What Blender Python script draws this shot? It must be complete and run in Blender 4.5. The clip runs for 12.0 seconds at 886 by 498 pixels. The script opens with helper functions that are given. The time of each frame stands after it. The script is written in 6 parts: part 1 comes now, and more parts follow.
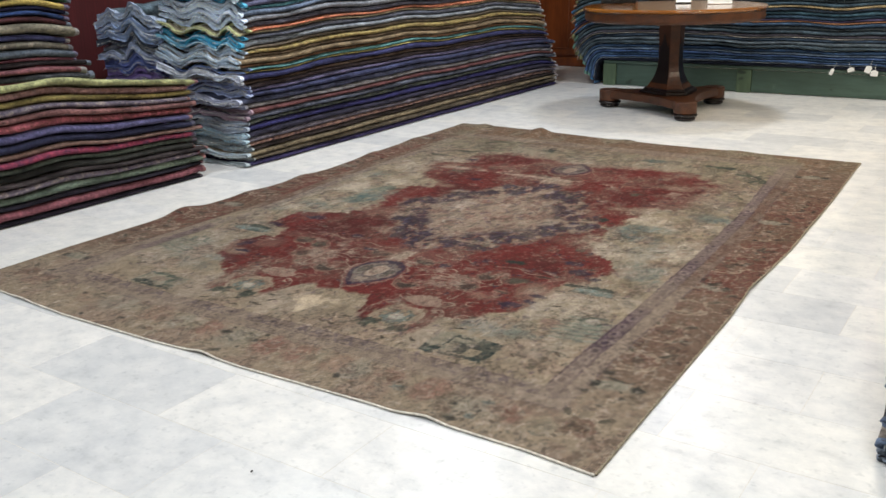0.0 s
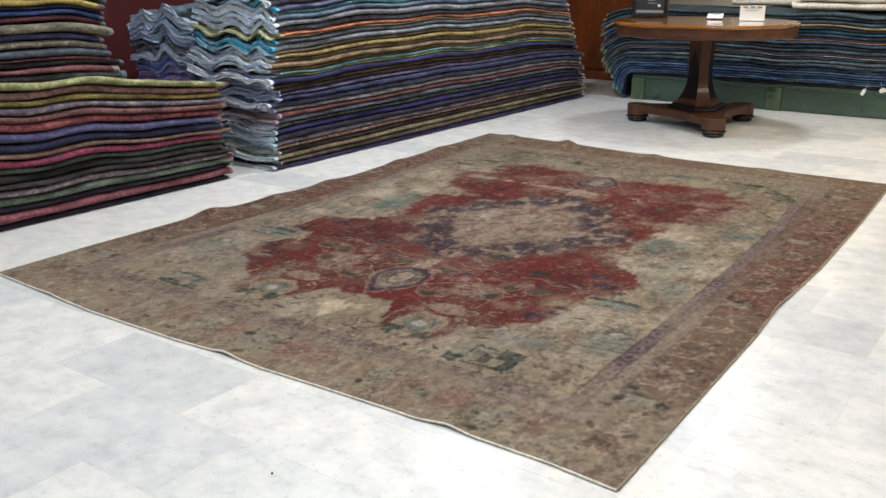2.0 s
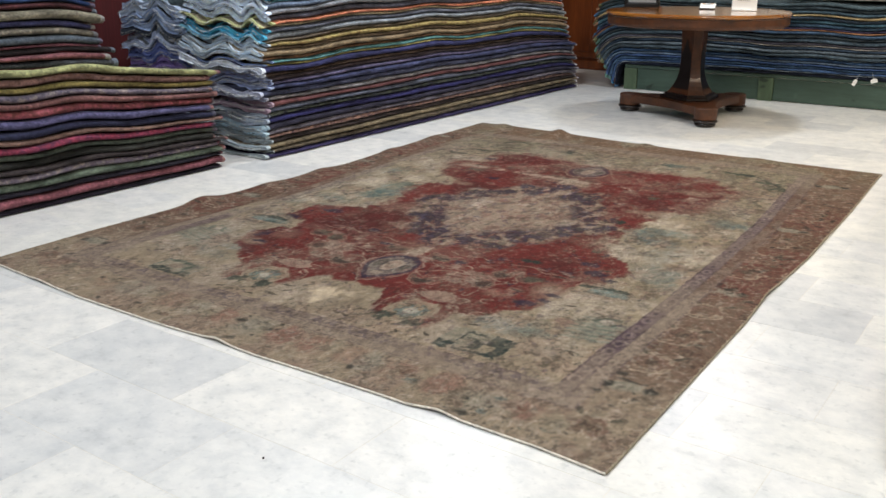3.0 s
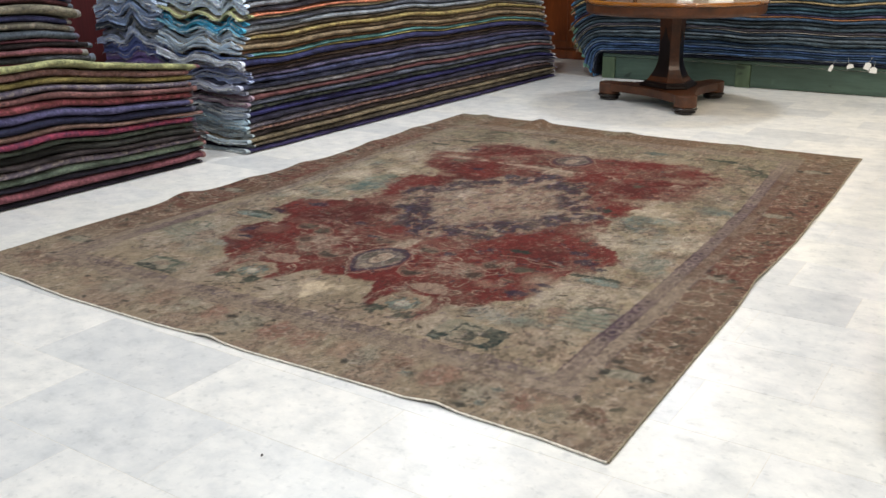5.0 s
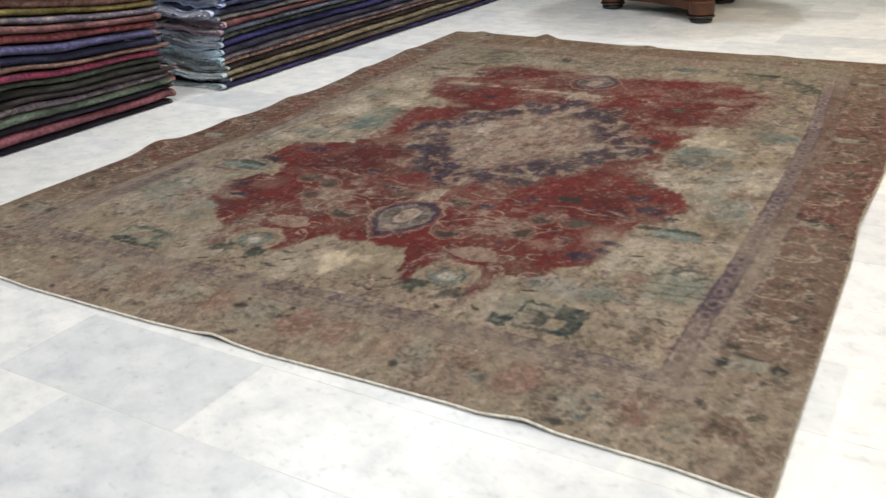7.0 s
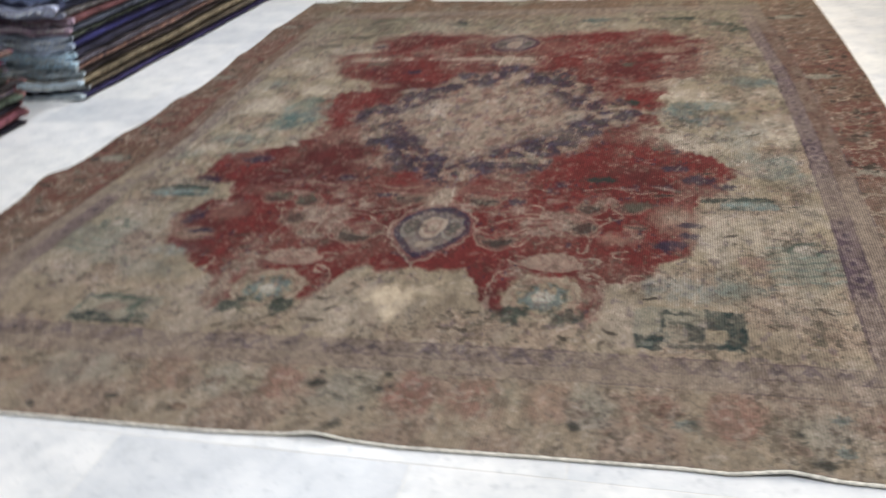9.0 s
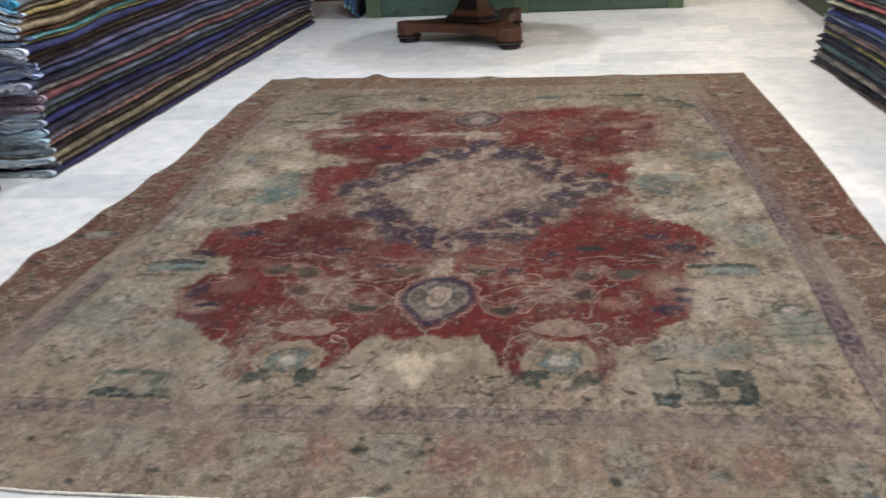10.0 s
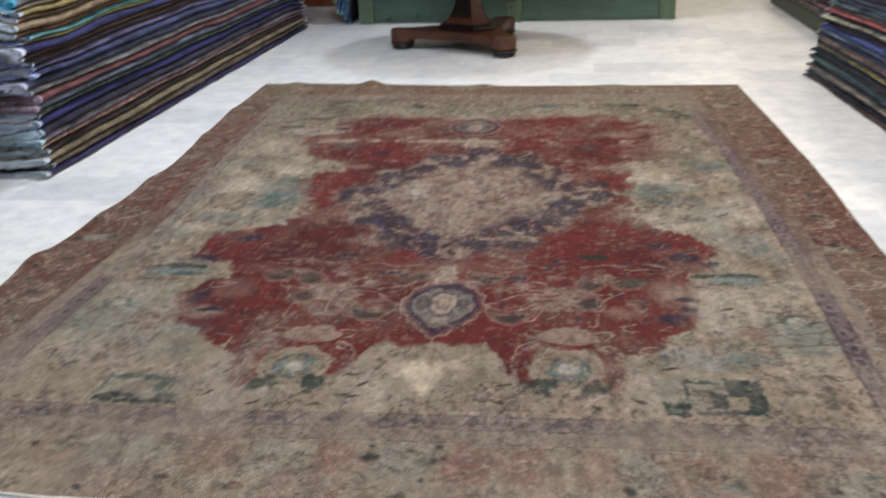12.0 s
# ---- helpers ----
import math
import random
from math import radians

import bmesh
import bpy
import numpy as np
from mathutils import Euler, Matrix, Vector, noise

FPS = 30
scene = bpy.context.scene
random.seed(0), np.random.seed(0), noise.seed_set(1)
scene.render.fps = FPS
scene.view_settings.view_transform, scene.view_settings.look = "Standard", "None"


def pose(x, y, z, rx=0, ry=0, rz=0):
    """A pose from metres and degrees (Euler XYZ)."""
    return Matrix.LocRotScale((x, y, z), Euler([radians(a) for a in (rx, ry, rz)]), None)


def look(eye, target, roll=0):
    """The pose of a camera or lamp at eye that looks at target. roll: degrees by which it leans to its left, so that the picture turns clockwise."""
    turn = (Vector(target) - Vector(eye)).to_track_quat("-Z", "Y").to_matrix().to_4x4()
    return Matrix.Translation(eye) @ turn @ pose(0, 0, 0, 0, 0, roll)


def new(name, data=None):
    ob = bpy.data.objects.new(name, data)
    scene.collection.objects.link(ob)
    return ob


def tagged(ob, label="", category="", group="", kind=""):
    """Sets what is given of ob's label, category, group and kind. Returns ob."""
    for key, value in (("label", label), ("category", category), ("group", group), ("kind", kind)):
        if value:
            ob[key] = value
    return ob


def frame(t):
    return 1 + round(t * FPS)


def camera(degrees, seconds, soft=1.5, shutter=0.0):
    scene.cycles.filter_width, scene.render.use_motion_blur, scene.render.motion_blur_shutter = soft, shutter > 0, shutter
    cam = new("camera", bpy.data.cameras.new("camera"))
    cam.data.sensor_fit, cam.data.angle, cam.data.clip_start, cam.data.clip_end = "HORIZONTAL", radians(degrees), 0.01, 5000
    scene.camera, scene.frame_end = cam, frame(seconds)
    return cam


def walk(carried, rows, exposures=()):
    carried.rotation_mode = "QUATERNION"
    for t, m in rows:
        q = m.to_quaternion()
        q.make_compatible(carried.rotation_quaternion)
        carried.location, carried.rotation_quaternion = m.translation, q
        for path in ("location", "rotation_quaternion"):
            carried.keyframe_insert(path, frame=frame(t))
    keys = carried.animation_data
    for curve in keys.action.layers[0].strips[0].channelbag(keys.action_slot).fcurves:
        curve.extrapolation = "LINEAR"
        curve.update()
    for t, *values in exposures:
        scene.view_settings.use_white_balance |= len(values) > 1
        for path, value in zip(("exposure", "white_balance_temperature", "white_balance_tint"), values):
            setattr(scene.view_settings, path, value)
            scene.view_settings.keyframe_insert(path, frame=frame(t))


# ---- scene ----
cam = camera(52.4, 12.0, soft=1.5, shutter=0.6)
PATH = [
    (0, (3.58, -1.784, 1.214), (2.51, -0.21, 0.6), -1.5),
    (0.5, (3.571, -1.796, 1.216), (2.474, -0.235, 0.618), -1.3),
    (1, (3.564, -1.798, 1.211), (2.413, -0.279, 0.604), -0.9),
    (1.5, (3.554, -1.786, 1.201), (2.414, -0.255, 0.604), -0.2),
    (2, (3.562, -1.79, 1.207), (2.451, -0.236, 0.614), -0.1),
    (2.5, (3.564, -1.8, 1.205), (2.456, -0.248, 0.603), 0.0),
    (3, (3.576, -1.797, 1.198), (2.481, -0.24, 0.586), 0.1),
    (3.5, (3.586, -1.791, 1.194), (2.511, -0.231, 0.554), -0.3),
    (3.7, (3.588, -1.788, 1.191), (2.517, -0.221, 0.56), -0.2),
    (5.5, (3.464, -1.818, 1.192), (2.437, -0.223, 0.558), -0.7),
    (6, (3.366, -1.771, 1.167), (2.381, -0.176, 0.469), -1.3),
    (6.5, (3.193, -1.585, 1.129), (2.201, -0.011, 0.396), -2.8),
    (7, (2.985, -1.444, 1.134), (2.035, 0.121, 0.329), -2.4),
    (7.2, (2.873, -1.416, 1.112), (1.946, 0.164, 0.309), -1.8),
    (8.8, (2.161, -1.236, 1.087), (1.556, 0.423, 0.148), -4.3),
    (9, (2.059, -1.279, 1.104), (1.568, 0.437, 0.202), -4.9),
    (9.2, (1.967, -1.32, 1.115), (1.513, 0.424, 0.249), -5.9),
    (9.5, (1.884, -1.386, 1.134), (1.446, 0.394, 0.334), -6.5),
    (10, (1.827, -1.419, 1.165), (1.515, 0.398, 0.39), -3.4),
    (10.5, (1.815, -1.414, 1.179), (1.573, 0.388, 0.346), -1.5),
    (11, (1.816, -1.421, 1.178), (1.613, 0.389, 0.35), -1.4),
    (11.5, (1.806, -1.437, 1.176), (1.59, 0.402, 0.42), -1.6),
    (11.8, (1.782, -1.436, 1.159), (1.544, 0.411, 0.43), -1.9),
    (11.9, (1.772, -1.432, 1.159), (1.516, 0.409, 0.42), -2.3),
    (12, (1.756, -1.423, 1.165), (1.484, 0.406, 0.403), -2.2),
]
walk(cam, [(t, look(eye, target, roll)) for t, eye, target, roll in PATH],
     exposures=[(0.0, 0.0, 6450, 10), (7.0, 0.0, 6500, 10), (9.0, 0.0, 6200, 12), (10.0, 0.0, 6150, 12), (12.0, 0.0, 6100, 12)])

# ---- light: ceiling downlights of a shop, cool in front, warm at the back ----
world = bpy.data.worlds.new("world")
scene.world = world
world.use_nodes = True
world.node_tree.nodes["Background"].inputs[0].default_value = (0.9, 0.95, 1.0, 1)
world.node_tree.nodes["Background"].inputs[1].default_value = 0.0
scene.view_settings.exposure = 0.0
CEIL = 2.9
COOL, NEUTRAL, WARM = (0.93, 0.97, 1.0), (1.0, 0.96, 0.91), (1.0, 0.86, 0.66)


def downlight(x, y, power, tint, size=0.35):
    data = bpy.data.lights.new("ceiling_lamp", "AREA")
    data.shape, data.size, data.energy, data.color = "DISK", size, power, tint
    ob = new("ceiling_lamp", data)
    ob.matrix_world = pose(x, y, CEIL - 0.03)
    return ob


for lx, ly, lp, tint in ((0.3, -0.9, 36, COOL), (2.4, -0.9, 23.5, COOL), (3.75, -0.35, 29, COOL), (0.0, 1.9, 39, COOL), (3.1, 1.7, 32, NEUTRAL),
                         (-0.05, 3.7, 41, COOL), (2.7, 4.0, 33, WARM), (1.2, 5.7, 36, COOL), (4.3, 2.6, 35, WARM), (4.0, 6.2, 30, WARM), (2.6, 8.4, 24, WARM)):
    downlight(lx, ly, lp, tint)

# ---- materials ----


def linear(code):
    """A colour from its six-digit code."""
    vals = [int(code[i:i + 2], 16) / 255 for i in (0, 2, 4)]
    return tuple(v / 12.92 if v < 0.04045 else ((v + 0.055) / 1.055) ** 2.4 for v in vals)


def material(name, rough=0.6, metal=0.0):
    m = bpy.data.materials.new(name)
    m.use_nodes = True
    b = m.node_tree.nodes["Principled BSDF"]
    b.inputs["Roughness"].default_value, b.inputs["Metallic"].default_value = rough, metal
    return m, m.node_tree.nodes, m.node_tree.links, b


def noise_node(nodes, links, coord, scale, detail=4.0, stretch=(1, 1, 1), rough=0.55):
    mp = nodes.new("ShaderNodeMapping")
    mp.inputs["Scale"].default_value = stretch
    links.new(coord, mp.inputs["Vector"])
    n = nodes.new("ShaderNodeTexNoise")
    n.inputs["Scale"].default_value, n.inputs["Detail"].default_value, n.inputs["Roughness"].default_value = scale, detail, rough
    links.new(mp.outputs[0], n.inputs["Vector"])
    return n.outputs["Fac"]


def ramp(nodes, links, fac, stops):
    r = nodes.new("ShaderNodeValToRGB")
    els = r.color_ramp.elements
    while len(els) < len(stops):
        els.new(0.5)
    for e, (p, c) in zip(els, stops):
        e.position, e.color = p, (*c[:3], 1) if len(c) >= 3 else (c[0], c[0], c[0], 1)
    links.new(fac, r.inputs[0])
    return r.outputs[0]


def mix(nodes, links, kind, fac, a, b):
    n = nodes.new("ShaderNodeMix")
    n.data_type, n.blend_type = "RGBA", kind
    for sock, v in ((n.inputs[0], fac), (n.inputs[6], a), (n.inputs[7], b)):
        if isinstance(v, bpy.types.NodeSocket):
            links.new(v, sock)
        elif isinstance(v, (int, float)):
            sock.default_value = v
        else:
            sock.default_value = (*v[:3], 1)
    return n.outputs[2]


def bump(nodes, links, bsdf, height, strength, distance):
    n = nodes.new("ShaderNodeBump")
    n.inputs["Strength"].default_value, n.inputs["Distance"].default_value = strength, distance
    links.new(height, n.inputs["Height"])
    links.new(n.outputs[0], bsdf.inputs["Normal"])


def coords(nodes, kind="Object"):
    return nodes.new("ShaderNodeTexCoord").outputs[kind]


def world_position(nodes):
    return nodes.new("ShaderNodeNewGeometry").outputs["Position"]


def make_wool(name, contrast, second=None, patch=5.0, cover=(0.44, 0.64), even=False):
    """Worn over-dyed wool; the object's own colour, mottled along the pile."""
    m, nodes, links, b = material(name, 0.95)
    info = nodes.new("ShaderNodeObjectInfo")
    pos = world_position(nodes)
    off = nodes.new("ShaderNodeVectorMath")
    off.operation = "ADD"
    rnd = nodes.new("ShaderNodeMath")
    rnd.operation = "MULTIPLY"
    rnd.inputs[1].default_value = 40.0
    links.new(info.outputs["Random"], rnd.inputs[0])
    links.new(pos, off.inputs[0])
    links.new(rnd.outputs[0], off.inputs[1])
    big = noise_node(nodes, links, off.outputs[0], patch, 5.0, (1, 1, 2.5))
    fine = noise_node(nodes, links, off.outputs[0], 160.0, 3.0, rough=0.7)
    tone = ramp(nodes, links, big, [(0.3, (1 - contrast,) * 3), (0.5, (1.0,) * 3), (0.72, (1 + contrast,) * 3)])
    col = mix(nodes, links, "MULTIPLY", 1.0, info.outputs["Color"], tone)
    if second:
        spots = noise_node(nodes, links, off.outputs[0], patch * 4.5, 5.0, (1, 1, 1.2), 0.7)
        mask = ramp(nodes, links, spots, [(cover[0], (0, 0, 0)), (cover[1], (0.8, 0.8, 0.8))])
        col = mix(nodes, links, "MIX", mask, col, second)
    mid = noise_node(nodes, links, off.outputs[0], 46.0, 5.0, (1, 1, 1.2), 0.75)
    col = mix(nodes, links, "MULTIPLY", 1.0, col, ramp(nodes, links, mid, [(0.32, (0.8, 0.8, 0.84)), (0.5, (1.0,) * 3), (0.68, (1.25,) * 3)] if even else [(0.32, (0.45, 0.45, 0.50)), (0.5, (1.08,) * 3), (0.68, (1.8, 1.74, 1.68))]))
    grain = ramp(nodes, links, fine, [(0.25, (0.62,) * 3), (0.75, (1.65,) * 3)])
    col = mix(nodes, links, "MULTIPLY", 1.0, col, grain)
    links.new(col, b.inputs["Base Color"])
    b.inputs["Sheen Weight"].default_value, b.inputs["Sheen Roughness"].default_value = 0.03, 0.5
    b.inputs["Specular IOR Level"].default_value = 0.15
    bump(nodes, links, b, mix(nodes, links, "MIX", 0.5, fine, mid), 0.8, 0.006)
    return m


WOOL = make_wool("wool", 0.62, patch=6.5)
BACKING = make_wool("worn_backing", 0.2, even=True)
WOOL_NAVY = make_wool("wool_with_navy_figures", 0.3, linear("25243a"))
WOOL_BROWN = make_wool("wool_with_brown_figures", 0.3, linear("4a3028"))
WOOL_PALE = make_wool("wool_with_pale_figures", 0.3, linear("9a8f86"), cover=(0.5, 0.7))


def make_fringe():
    m, nodes, links, b = material("cotton_fringe", 0.95)
    info = nodes.new("ShaderNodeObjectInfo")
    fine = noise_node(nodes, links, world_position(nodes), 90.0, 3.0)
    tone = ramp(nodes, links, fine, [(0.3, (0.6,) * 3), (0.7, (1.15,) * 3)])
    links.new(mix(nodes, links, "MULTIPLY", 1.0, info.outputs["Color"], tone), b.inputs["Base Color"])
    bump(nodes, links, b, fine, 0.5, 0.004)
    return m


FRINGE = make_fringe()


def make_rug_pile():
    """Pile of the rug on the floor: dyed figures from the woven design, with knots, warp lines and worn streaks."""
    m, nodes, links, b = material("worn_rug_pile", 0.96)
    dye = nodes.new("ShaderNodeVertexColor")
    dye.layer_name = "dye"
    pos = world_position(nodes)
    knots = noise_node(nodes, links, pos, 230.0, 2.0, (1, 0.45, 1), 0.8)
    streak = noise_node(nodes, links, pos, 60.0, 4.0, (1.2, 0.6, 1), 0.7)
    patchy = noise_node(nodes, links, pos, 22.0, 5.0, (1.0, 0.9, 1), 0.7)
    col = mix(nodes, links, "MULTIPLY", 1.0, dye.outputs[0], ramp(nodes, links, knots, [(0.25, (0.72,) * 3), (0.75, (1.27,) * 3)]))
    col = mix(nodes, links, "MULTIPLY", 1.0, col, ramp(nodes, links, streak, [(0.3, (0.92,) * 3), (0.7, (1.08,) * 3)]))
    col = mix(nodes, links, "MULTIPLY", 1.0, col, ramp(nodes, links, patchy, [(0.3, (0.86,) * 3), (0.7, (1.14,) * 3)]))
    wave = nodes.new("ShaderNodeTexWave")
    wave.inputs["Scale"].default_value, wave.inputs["Distortion"].default_value, wave.inputs["Detail"].default_value = 52.0, 0.8, 1.0
    links.new(pos, wave.inputs["Vector"])
    col = mix(nodes, links, "MULTIPLY", 1.0, col, ramp(nodes, links, wave.outputs["Fac"], [(0.0, (0.75,) * 3), (1.0, (1.16,) * 3)]))
    links.new(col, b.inputs["Base Color"])
    b.inputs["Specular IOR Level"].default_value = 0.1
    bump(nodes, links, b, mix(nodes, links, "MIX", 0.5, knots, streak), 0.5, 0.003)
    return m


RUG_PILE = make_rug_pile()


def make_marble():
    m, nodes, links, b = material("white_marble", 0.22)
    info = nodes.new("ShaderNodeObjectInfo")
    pos = world_position(nodes)
    big = noise_node(nodes, links, pos, 6.5, 4.0, rough=0.65)
    vein = noise_node(nodes, links, pos, 9.0, 5.0, (1, 1.2, 1), 0.68)
    fine = noise_node(nodes, links, pos, 34.0, 2.0, rough=0.6)
    base = ramp(nodes, links, info.outputs["Random"], [(0.0, linear("d5d6d7")), (0.14, linear("dddedf")), (0.35, linear("e7e7e6")), (0.7, linear("e9e8e6")), (1.0, linear("ebeae6"))])
    col = mix(nodes, links, "MULTIPLY", 1.0, base, ramp(nodes, links, big, [(0.34, (0.87, 0.88, 0.89)), (0.60, (0.98, 0.977, 0.97))]))
    col = mix(nodes, links, "MULTIPLY", 1.0, col, ramp(nodes, links, vein, [(0.28, (0.74, 0.755, 0.77)), (0.42, (0.88, 0.89, 0.905)), (0.60, (1, 1, 1))]))
    specks = ramp(nodes, links, fine, [(0.26, (0.83, 0.84, 0.85)), (0.42, (1, 1, 1))])
    col = mix(nodes, links, "MULTIPLY", 1.0, col, specks)
    links.new(col, b.inputs["Base Color"])
    links.new(ramp(nodes, links, vein, [(0.3, (0.36,) * 3), (0.7, (0.28,) * 3)]), b.inputs["Roughness"])
    b.inputs["Specular IOR Level"].default_value = 0.4
    return m


MARBLE = make_marble()


def make_plain(name, code, rough, spread=0.12, scale=6.0, stretch=(1, 1, 1), bump_by=0.1, metal=0.0):
    m, nodes, links, b = material(name, rough, metal)
    pos = coords(nodes)
    n = noise_node(nodes, links, pos, scale, 6.0, stretch, 0.6)
    c = linear(code)
    links.new(ramp(nodes, links, n, [(0.3, [v * (1 - spread) for v in c]), (0.7, [min(1, v * (1 + spread)) for v in c])]), b.inputs["Base Color"])
    if bump_by:
        bump(nodes, links, b, n, bump_by, 0.004)
    return m


def make_wood(name, dark, light, rough, scale=9.0, stretch=(1, 1, 0.12), coat=0.0, wear=None):
    m, nodes, links, b = material(name, rough)
    pos = coords(nodes)
    grain = noise_node(nodes, links, pos, scale, 7.0, stretch, 0.65)
    fine = noise_node(nodes, links, pos, scale * 7, 4.0, stretch, 0.7)
    col = ramp(nodes, links, grain, [(0.28, linear(dark)), (0.72, linear(light))])
    col = mix(nodes, links, "MULTIPLY", 1.0, col, ramp(nodes, links, fine, [(0.3, (0.78,) * 3), (0.7, (1.15,) * 3)]))
    if wear:
        spots = noise_node(nodes, links, pos, 14.0, 6.0, (1, 1, 0.4), 0.7)
        col = mix(nodes, links, "MIX", ramp(nodes, links, spots, [(0.6, (0, 0, 0)), (0.72, (0.8, 0.8, 0.8))]), col, linear(wear))
        knots = noise_node(nodes, links, pos, 9.0, 1.0, (0.7, 1, 1))
        col = mix(nodes, links, "MIX", ramp(nodes, links, knots, [(0.70, (0, 0, 0)), (0.74, (0.85, 0.85, 0.85))]), col, linear("1a2820"))
    links.new(col, b.inputs["Base Color"])
    b.inputs["Coat Weight"].default_value, b.inputs["Coat Roughness"].default_value = coat, 0.12
    bump(nodes, links, b, fine, 0.12, 0.002)
    return m


GROUT = make_plain("grey_grout", "dcd8d0", 0.9, 0.15, 20)
MAHOGANY = make_wood("polished_mahogany", "2e170a", "603517", 0.5, 14.0, (0.5, 0.5, 0.5), coat=0.08)
# lighter than MAHOGANY: the top's reflected light is partly put into its colour
MAHOGANY_TOP = make_wood("polished_mahogany_top", "6a3a16", "a46a2a", 0.14, 5.0, (0.15, 1, 1), coat=0.8)
EBONY = make_plain("black_stained_wood", "1c1412", 0.3, 0.3, 30)
GREEN_WOOD = make_wood("green_painted_planks", "31453b", "4a6054", 0.55, 6.0, (0.12, 1, 1), wear="52685a")
GREEN_POST = make_wood("worn_green_posts", "3f523f", "596b50", 0.6, 6.0, (1, 1, 0.15), wear="6c7a5c")
OLIVE_WOOD = make_wood("dark_olive_planks", "2a3020", "3c422e", 0.6, 6.0, (0.15, 1, 1))
CABINET_WOOD = make_wood("dark_cabinet_wood", "5a2a14", "8c4a22", 0.35, coat=0.3)
CURTAIN_RED = make_plain("dark_red_cloth", "4a1216", 0.9, 0.25, 12, (6, 6, 0.2))
WALL_PAINT = make_plain("warm_white_paint", "d8d2c6", 0.85, 0.04, 3)
CEILING_PAINT = make_plain("white_ceiling_paint", "e2e0da", 0.9, 0.03, 3)
BLACK_FRAME = make_plain("black_lacquer", "121213", 0.25, 0.2, 20, bump_by=0)
PAPER = make_plain("white_card", "e6e6e4", 0.6, 0.03, 8, bump_by=0)
DARK_PRINT = make_plain("dark_printed_sheet", "2a2e33", 0.35, 0.35, 5, bump_by=0)
GREY_PRINT = make_plain("grey_print", "8d9297", 0.5, 0.05, 8, bump_by=0)
DARK_GLASS = make_plain("dark_cabinet_glass", "1c100b", 0.12, 0.3, 4, bump_by=0)
BLUE_PRINT = make_plain("pale_blue_print", "7f9bb4", 0.5, 0.1, 8, bump_by=0)
TAN_PRINT = make_plain("tan_print", "a8764e", 0.5, 0.1, 8, bump_by=0)
CABLE = make_plain("brown_cable", "5a4538", 0.6, 0.1, 20, bump_by=0)

# ---- building helpers ----


def mesh_from(name, verts, faces, mat, smooth=True):
    me = bpy.data.meshes.new(name)
    me.from_pydata([tuple(map(float, v)) for v in verts], [], [tuple(map(int, f)) for f in faces])
    for mt in mat if isinstance(mat, (list, tuple)) else [mat]:
        me.materials.append(mt)
    me.polygons.foreach_set("use_smooth", [smooth] * len(me.polygons))
    me.update()
    return me


def part(name, bm, mat, parent, label="", smooth=False):
    """A bmesh as one mesh object under a thing or part (or a thing by itself when parent is None)."""
    me = bpy.data.meshes.new(name)
    bmesh.ops.recalc_face_normals(bm, faces=bm.faces[:])
    bm.to_mesh(me)
    bm.free()
    me.materials.append(mat)
    if smooth:
        me.polygons.foreach_set("use_smooth", [True] * len(me.polygons))
    ob = new(name, me)
    ob.parent = parent
    return tagged(ob, label)


def thing(name, label, category, m=None, group="", kind=""):
    ob = new(name)
    ob.empty_display_size = 0.1
    if m is not None:
        ob.matrix_world = m
    return tagged(ob, label, category, group, kind)


def box(bm, x0, x1, y0, y1, z0, z1, bevel=0.0, segments=2):
    r = bmesh.ops.create_cube(bm, size=1.0, matrix=Matrix.LocRotScale(((x0 + x1) / 2, (y0 + y1) / 2, (z0 + z1) / 2), None, (x1 - x0, y1 - y0, z1 - z0)))
    if bevel:
        edges = list({e for v in r["verts"] for e in v.link_edges})
        bmesh.ops.bevel(bm, geom=edges, offset=bevel, segments=segments, affect="EDGES", profile=0.5)
    return bm


def boxed(*args, **kw):
    return box(bmesh.new(), *args, **kw)


def turned(profile, steps=40):
    """A body of revolution about z from (radius, height) pairs."""
    bm = bmesh.new()
    rings = []
    for r, z in profile:
        rings.append([bm.verts.new((r * math.cos(2 * math.pi * i / steps), r * math.sin(2 * math.pi * i / steps), z)) for i in range(steps)])
    for a, b2 in zip(rings, rings[1:]):
        for i in range(steps):
            bm.faces.new((a[i], a[(i + 1) % steps], b2[(i + 1) % steps], b2[i]))
    bm.faces.new(rings[0][::-1])
    bm.faces.new(rings[-1])
    return bm


# ---- room ----
X0, X1, Y0, Y1 = -2.45, 6.2, -4.2, 9.8

tagged(part("wall_west", boxed(X0 - 0.2, X0, Y0, Y1, 0, CEIL), CURTAIN_RED, None), "dark red cloth-covered shop wall behind the rug piles", "wall", kind="structure")
tagged(part("wall_east", boxed(X1, X1 + 0.2, Y0, Y1, 0, CEIL), WALL_PAINT, None), "plain off-white painted wall", "wall", kind="structure")
tagged(part("wall_north", boxed(X0 - 0.2, X1 + 0.2, Y1, Y1 + 0.2, 0, CEIL), WALL_PAINT, None), "plain off-white painted wall", "wall", kind="structure")
tagged(part("wall_south", boxed(X0 - 0.2, X1 + 0.2, Y0 - 0.2, Y0, 0, CEIL), WALL_PAINT, None), "plain off-white painted wall", "wall", kind="structure")
tagged(part("ceiling", boxed(X0 - 0.2, X1 + 0.2, Y0 - 0.2, Y1 + 0.2, CEIL, CEIL + 0.1), CEILING_PAINT, None), "plain white shop ceiling", "ceiling", kind="structure")
floor = tagged(part("floor", boxed(X0 - 0.2, X1 + 0.2, Y0 - 0.2, Y1 + 0.2, -0.08, -0.0008), GROUT, None), "white marble tiled floor with narrow grey joints", "floor", kind="structure")

# ---- piles of folded rugs ----


